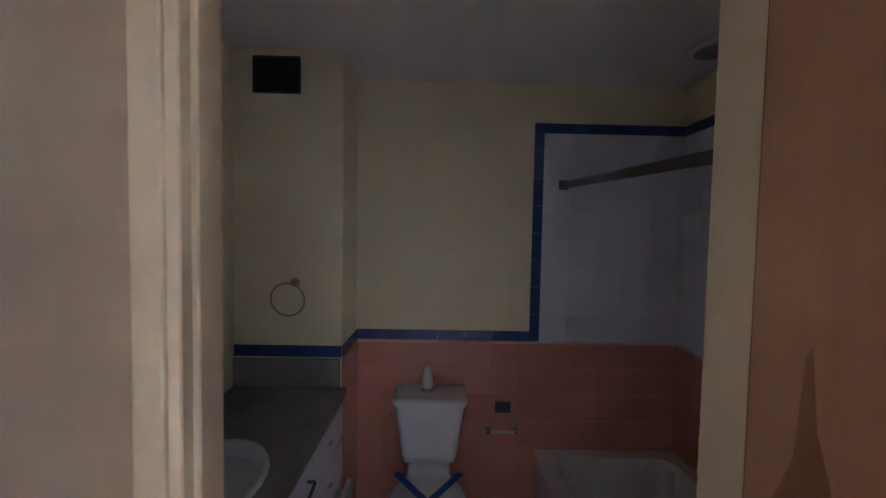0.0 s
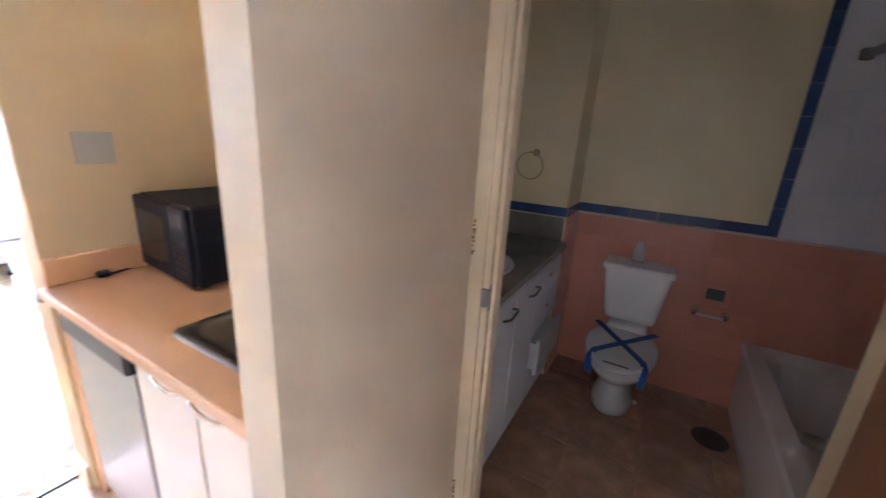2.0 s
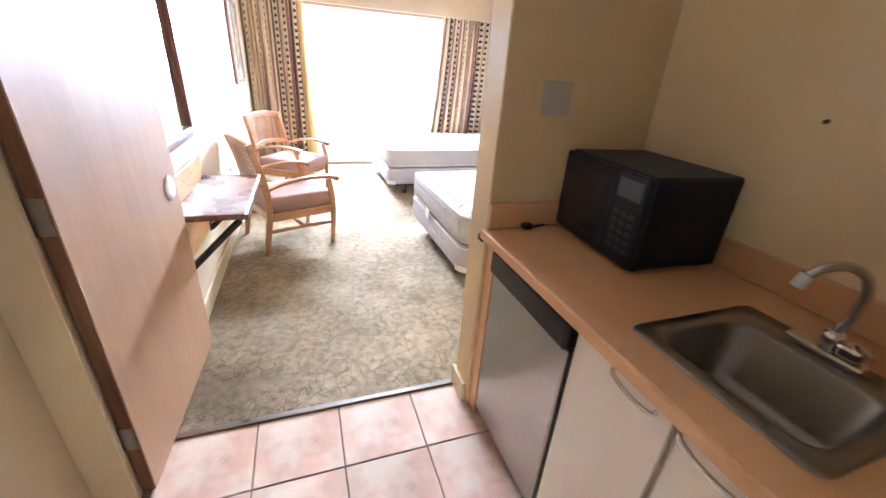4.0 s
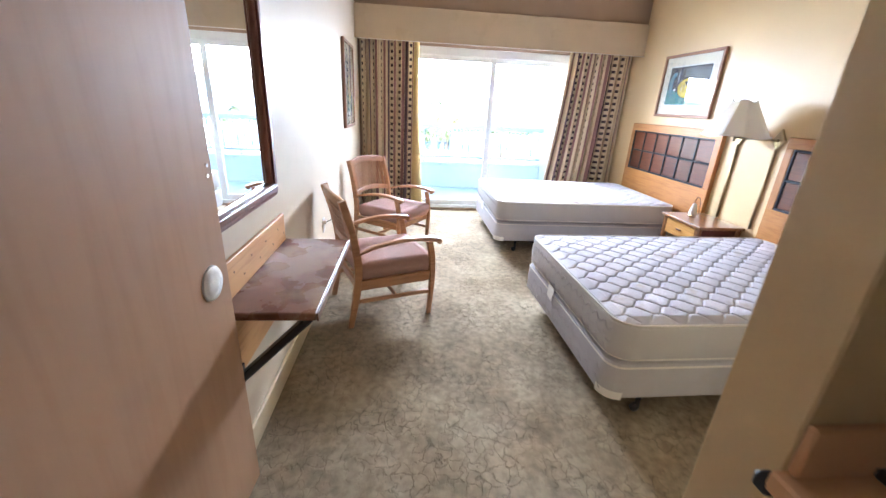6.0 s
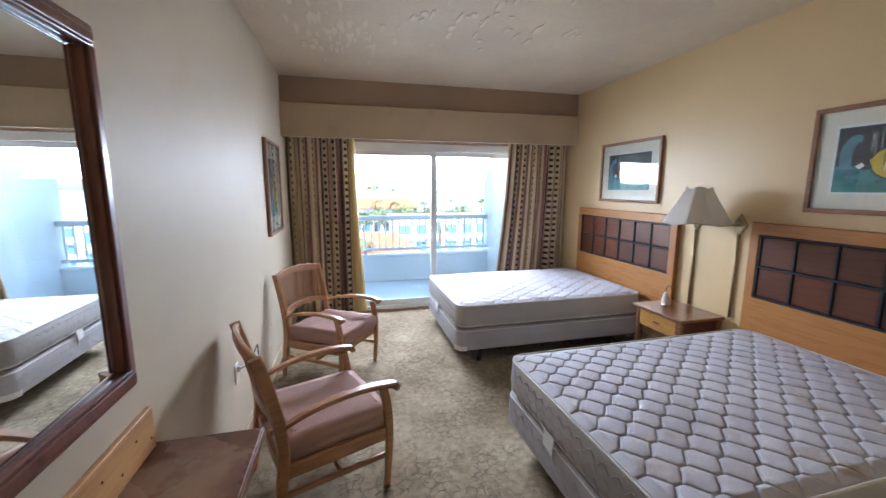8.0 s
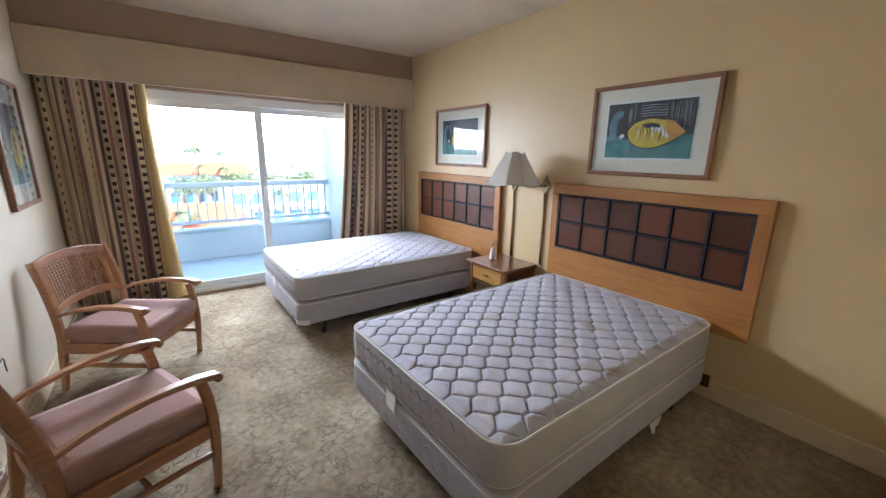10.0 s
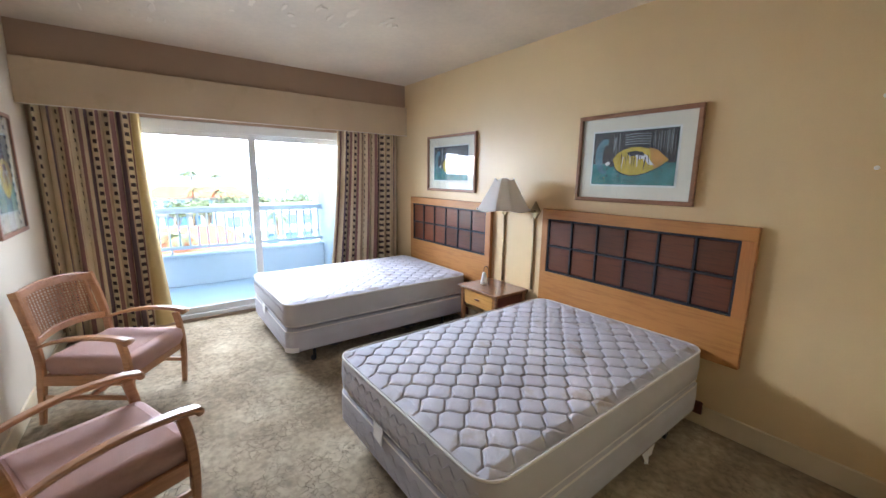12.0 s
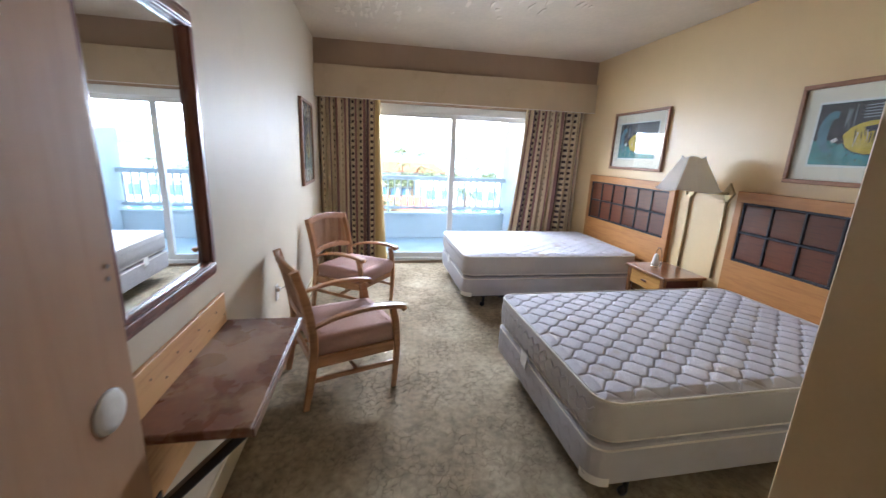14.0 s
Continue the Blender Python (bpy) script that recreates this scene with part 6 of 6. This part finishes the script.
building((-62, 2.0, -14), 12, 14, 6.4, 2, 6, "low building with an orange hipped roof among palms", M_ORANGE)
building((-78, 21.0, -14), 14, 26, 9.6, 3, 9, "long white building with blue windows and a flat roof", M_FACADE)
building((-70, -17.0, -14), 12, 18, 8.6, 3, 7, "white building with blue windows and an orange roof", M_ORANGE)
building((-110, 8.0, -14), 12, 20, 10.5, 3, 8, "white building with an orange roof behind the trees", M_ORANGE)
building((-92, 52.0, -14), 14, 26, 9.0, 3, 9, "long white building with blue windows near the shore", M_FACADE)


def palm(at, h, seed, lean):
    rng = random.Random(seed)
    p = thing("palm_tree", at, "tall coconut palm with drooping fronds", "tree", "palms beyond the balcony")
    pts = spline([(0, 0, 0), (lean * 0.2, lean * 0.1, h * 0.4), (lean * 0.6, lean * 0.4, h * 0.75), (lean, lean * 0.6, h)], 4)
    part("trunk", tube(bmesh.new(), pts, 0.22, 8, up=(0, 1, 0), size=[1.3 - 0.6 * i / (len(pts) - 1) for i in range(len(pts))]), M_BARK, p)
    cr = bmesh.new()
    tip = pts[-1]
    for k in range(22):
        a, up = 2 * math.pi * k / 22 + rng.uniform(-0.2, 0.2), rng.uniform(-0.15, 1.1)
        ln = rng.uniform(2.2, 3.2)
        sp = []
        for i in range(8):
            f = i / 7
            rr = ln * f * math.cos(up * 0.6) * (1 - 0.12 * f)
            sp.append(Vector((tip.x + rr * math.cos(a), tip.y + rr * math.sin(a), tip.z + ln * f * math.sin(up) * 0.75 - 1.7 * f * f)))
        side = Vector((-math.sin(a), math.cos(a), 0))
        for i in range(7):
            for s in (-1, 1):
                for q in (0.0, 0.5):
                    o = sp[i].lerp(sp[i + 1], q)
                    w = 0.62 * math.sin(math.pi * min(0.97, (i + q + 0.7) / 7.6)) + 0.08
                    d = (sp[i + 1] - sp[i]).normalized()
                    vs = [cr.verts.new(v) for v in (o, o + d * 0.16, o + side * s * w + d * 0.30 - Vector((0, 0, 0.30 * w)))]
                    cr.faces.new(vs)
    part("crown", cr, M_LEAF, p, "drooping feathered fronds")


for k, (x, y, h, ln) in enumerate(((-96, 17.5, 12.0, 0.6), (-64, 14.5, 9.6, -0.4), (-102, 6.0, 12.4, 0.8), (-99, 11.2, 11.9, -0.6), (-93, -13, 12.2, 0.5), (-98, 33, 12.6, 0.7), (-95, 41, 12.0, -0.6), (-104, 26, 12.3, 0.5), (-98, -4, 12.2, 0.6), (-57, 1.0, 8.4, 0.4), (-99, -30, 12.6, 0.5), (-141, 7.0, 15.6, 0.6), (-140, 9.4, 16.4, -0.5), (-141, 15.0, 15.4, 0.7), (-146, 33, 14.4, -0.4))):
    palm((x, y, -14), h, 20 + k, ln)


def broadleaf(at, h, r, seed):
    rng = random.Random(seed)
    t = thing("broadleaf_tree", at, "round-headed green tree among the buildings", "tree", "trees beyond the balcony")
    tr2 = bmesh.new()
    tube(tr2, [(0, 0, 0), (0.1, 0, h * 0.5), (0, 0.1, h * 0.8)], 0.3, 7, up=(0, 1, 0), size=[1.2, 0.8, 0.4])
    for k in range(5):
        a = 2 * math.pi * k / 5
        tube(tr2, [(0.05, 0, h * 0.45), (r * 0.55 * math.cos(a), r * 0.55 * math.sin(a), h * 0.78)], 0.12, 5, up=(0, 1, 0.1), size=[1, 0.4])
    part("trunk", tr2, M_BARK, t)
    cr = bmesh.new()
    cl = [(rng.gauss(0, r * 0.45), rng.gauss(0, r * 0.45), h * 0.8 + rng.uniform(-0.25, 0.3) * r) for _ in range(14)]
    for k in range(1100):
        c = cl[k % len(cl)]
        p = Vector(c) + Vector((rng.gauss(0, 1), rng.gauss(0, 1), rng.gauss(0, 0.7))).normalized() * r * rng.uniform(0.25, 0.42)
        u, v = Vector((rng.gauss(0, 1), rng.gauss(0, 1), rng.gauss(0, 1))).normalized() * 0.28, Vector((rng.gauss(0, 1), rng.gauss(0, 1), rng.gauss(0, 1))).normalized() * 0.18
        cr.faces.new([cr.verts.new(q) for q in (p - u, p - v, p + u, p + v)])
    part("crown", cr, M_LEAF, t, "uneven leafy crown")


for k, (x, y, h, r) in enumerate(((-97, 8.5, 11.2, 3.4), (-100, 13.5, 11.6, 3.6), (-96, 24, 10.8, 3.4), (-101, 19.5, 11.2, 3.2), (-98, 3.0, 10.6, 3.2), (-104, 29, 11.4, 3.6), (-98, 37, 11.0, 3.4), (-55, 22, 6.6, 2.2), (-54, -4, 6.2, 2.0), (-100, -8, 11.0, 3.4), (-96, -20, 11.0, 3.4))):
    broadleaf((x, y, -14), h, r, 60 + k)


# ---------------------------------------------------------------- tiles
def tile_mesh(name, a, b, gap=0.004, thick=0.006, bev=0.0018):
    return mesh_of(name, boxes(((gap / 2, gap / 2, -thick), (a - gap / 2, b - gap / 2, 0.0)), bev=bev))


S = {o.name: o for o in scene.objects}
# hall floor: 0.31 x 0.337 with dark joints
px, py = 0.310, 0.337
hall = tile_mesh("floor_tile", px, py, 0.0065, 0.006, 0.002)
spots = []
for i in range(8):
    for j in range(6):
        x, y = -1.838 + px * i, -1.316 + py * j
        if y > 0.27 or x + px > 0.75:
            continue
        if y > -0.25 and x < -0.45 and y > 0:
            continue
        spots.append(Matrix.Translation((x, y, 0)))
pieces("floor_tile", hall, M_TILE, S["floor_hall"], spots)
# bathroom floor
bt = tile_mesh("floor_tile", 0.325, 0.325, 0.005, 0.006, 0.0015)
pieces("floor_tile", bt, M_TILEB, S["floor_bath"], [Matrix.Translation((-0.42 + 0.325 * i, 0.665 + 0.325 * j, 0)) for i in range(4) for j in range(5)])
# wall tiles: local x along the wall, z up, face towards -y
def wall_tile(w, h, gap=0.0012):
    return mesh_of("wall_tile", boxes(((gap / 2, -0.007, gap / 2), (w - gap / 2, 0.0, h - gap / 2)), bev=0.001))


setting("trim_tile_bed_back", boxes(((-0.375, 2.1745, 0.0), (1.449, 2.1795, 1.064))), M_TERRAG, "terracotta tile wainscot behind the toilet and tub", "trim")
setting("trim_tile_bed_tub", boxes(((0.655, 2.1745, 1.064), (1.449, 2.1795, 2.228))), M_WGROUT, "white tile field above the tub", "trim")
setting("trim_tile_bed_side", boxes(((1.4445, 0.725, 0.0), (1.4495, 2.174, 1.064))), M_TERRAG, "terracotta tile wainscot along the tub", "trim")
setting("trim_tile_bed_side_white", boxes(((1.4445, 0.725, 1.064), (1.4495, 2.174, 2.228))), M_WGROUT, "white tile field along the tub", "trim")
setting("trim_tile_bed_chase", boxes(((-0.3755, 1.851, 0.0), (-0.3705, 2.174, 1.064))), M_TERRAG, "terracotta tile on the chase side", "trim")
S = {o.name: o for o in scene.objects}
tw = 0.152
terra = wall_tile(tw, tw)
pieces("wall_tile", terra, M_TERRA, S["trim_tile_bed_back"], [Matrix.Translation((-0.3745 + tw * i, 2.1740, tw * j)) for i in range(12) for j in range(7)])
for ob in list(S["trim_tile_bed_back"].children)[:1]:
    terra_mesh = ob.data


def more(parent, mesh, places):
    for p in places:
        o = new("wall_tile", mesh)
        o.parent, o.matrix_basis = parent, p


more(S["trim_tile_bed_side"], terra_mesh, [pose(1.4440, 2.165 - tw * i, tw * j, 0, 0, -90) for i in range(9) for j in range(7)])
more(S["trim_tile_bed_chase"], terra_mesh, [pose(-0.3700, 1.858 + tw * i, tw * j, 0, 0, 90) for i in range(2) for j in range(7)])
wt = wall_tile(tw, 0.1455)
pieces("wall_tile", wt, M_WTILE, S["trim_tile_bed_tub"], [Matrix.Translation((0.656 + tw * i, 2.1740, 1.0645 + 0.1455 * j)) for i in range(5) for j in range(8)])
more(S["trim_tile_bed_side_white"], wt, [pose(1.4440, 2.165 - tw * i, 1.0645 + 0.1455 * j, 0, 0, -90) for i in range(9) for j in range(8)])
# blue border
bl = thing("tile_border", (0, 0, 0), "glossy blue border tiles edging the wainscot and tub surround", "tile border")
bl["kind"] = "structure"
lm = wall_tile(0.152, 0.055, 0.0010)
pieces("border_tile", lm, M_BLUE, bl, [Matrix.Translation((-0.372 + 0.152 * i, 2.1785, 1.066)) for i in range(6)] + [Matrix.Translation((0.540, 2.1785, 1.066)) @ Matrix.Diagonal((0.40, 1, 1, 1))]
       + [Matrix.Translation((-0.885 + 0.1275 * i, 1.8490, 1.066)) @ Matrix.Diagonal((0.8355, 1, 1, 1)) for i in range(4)] + [pose(-0.3745, 1.850 + 0.160 * i, 1.066, 0, 0, 90) for i in range(2)]
       + [Matrix.Translation((0.655, 2.1785, 1.066 + 0.1525 * i)) @ pose(0, 0, 0, 0, -90) for i in range(8)]
       + [Matrix.Translation((0.600 + 0.152 * i, 2.1785, 2.2295)) for i in range(5)] + [Matrix.Translation((1.362, 2.1785, 2.2295)) @ Matrix.Diagonal((0.55, 1, 1, 1))] + [pose(1.4485, 2.165 - 0.152 * i, 2.2295, 0, 0, -90) for i in range(9)])
pm2 = mesh_of("liner_tile", boxes(((0.001, -0.009, 0.0), (0.151, 0.0, 0.012)), bev=0.003))
pieces("liner_tile", pm2, mat("pale_liner_tile", (0.66, 0.50, 0.46), 0.3, by_object=0.25), bl, [Matrix.Translation((-0.372 + 0.152 * i, 2.1680, 1.052)) for i in range(12)] + [pose(1.4370, 2.165 - 0.152 * i, 1.052, 0, 0, -90) for i in range(9)])
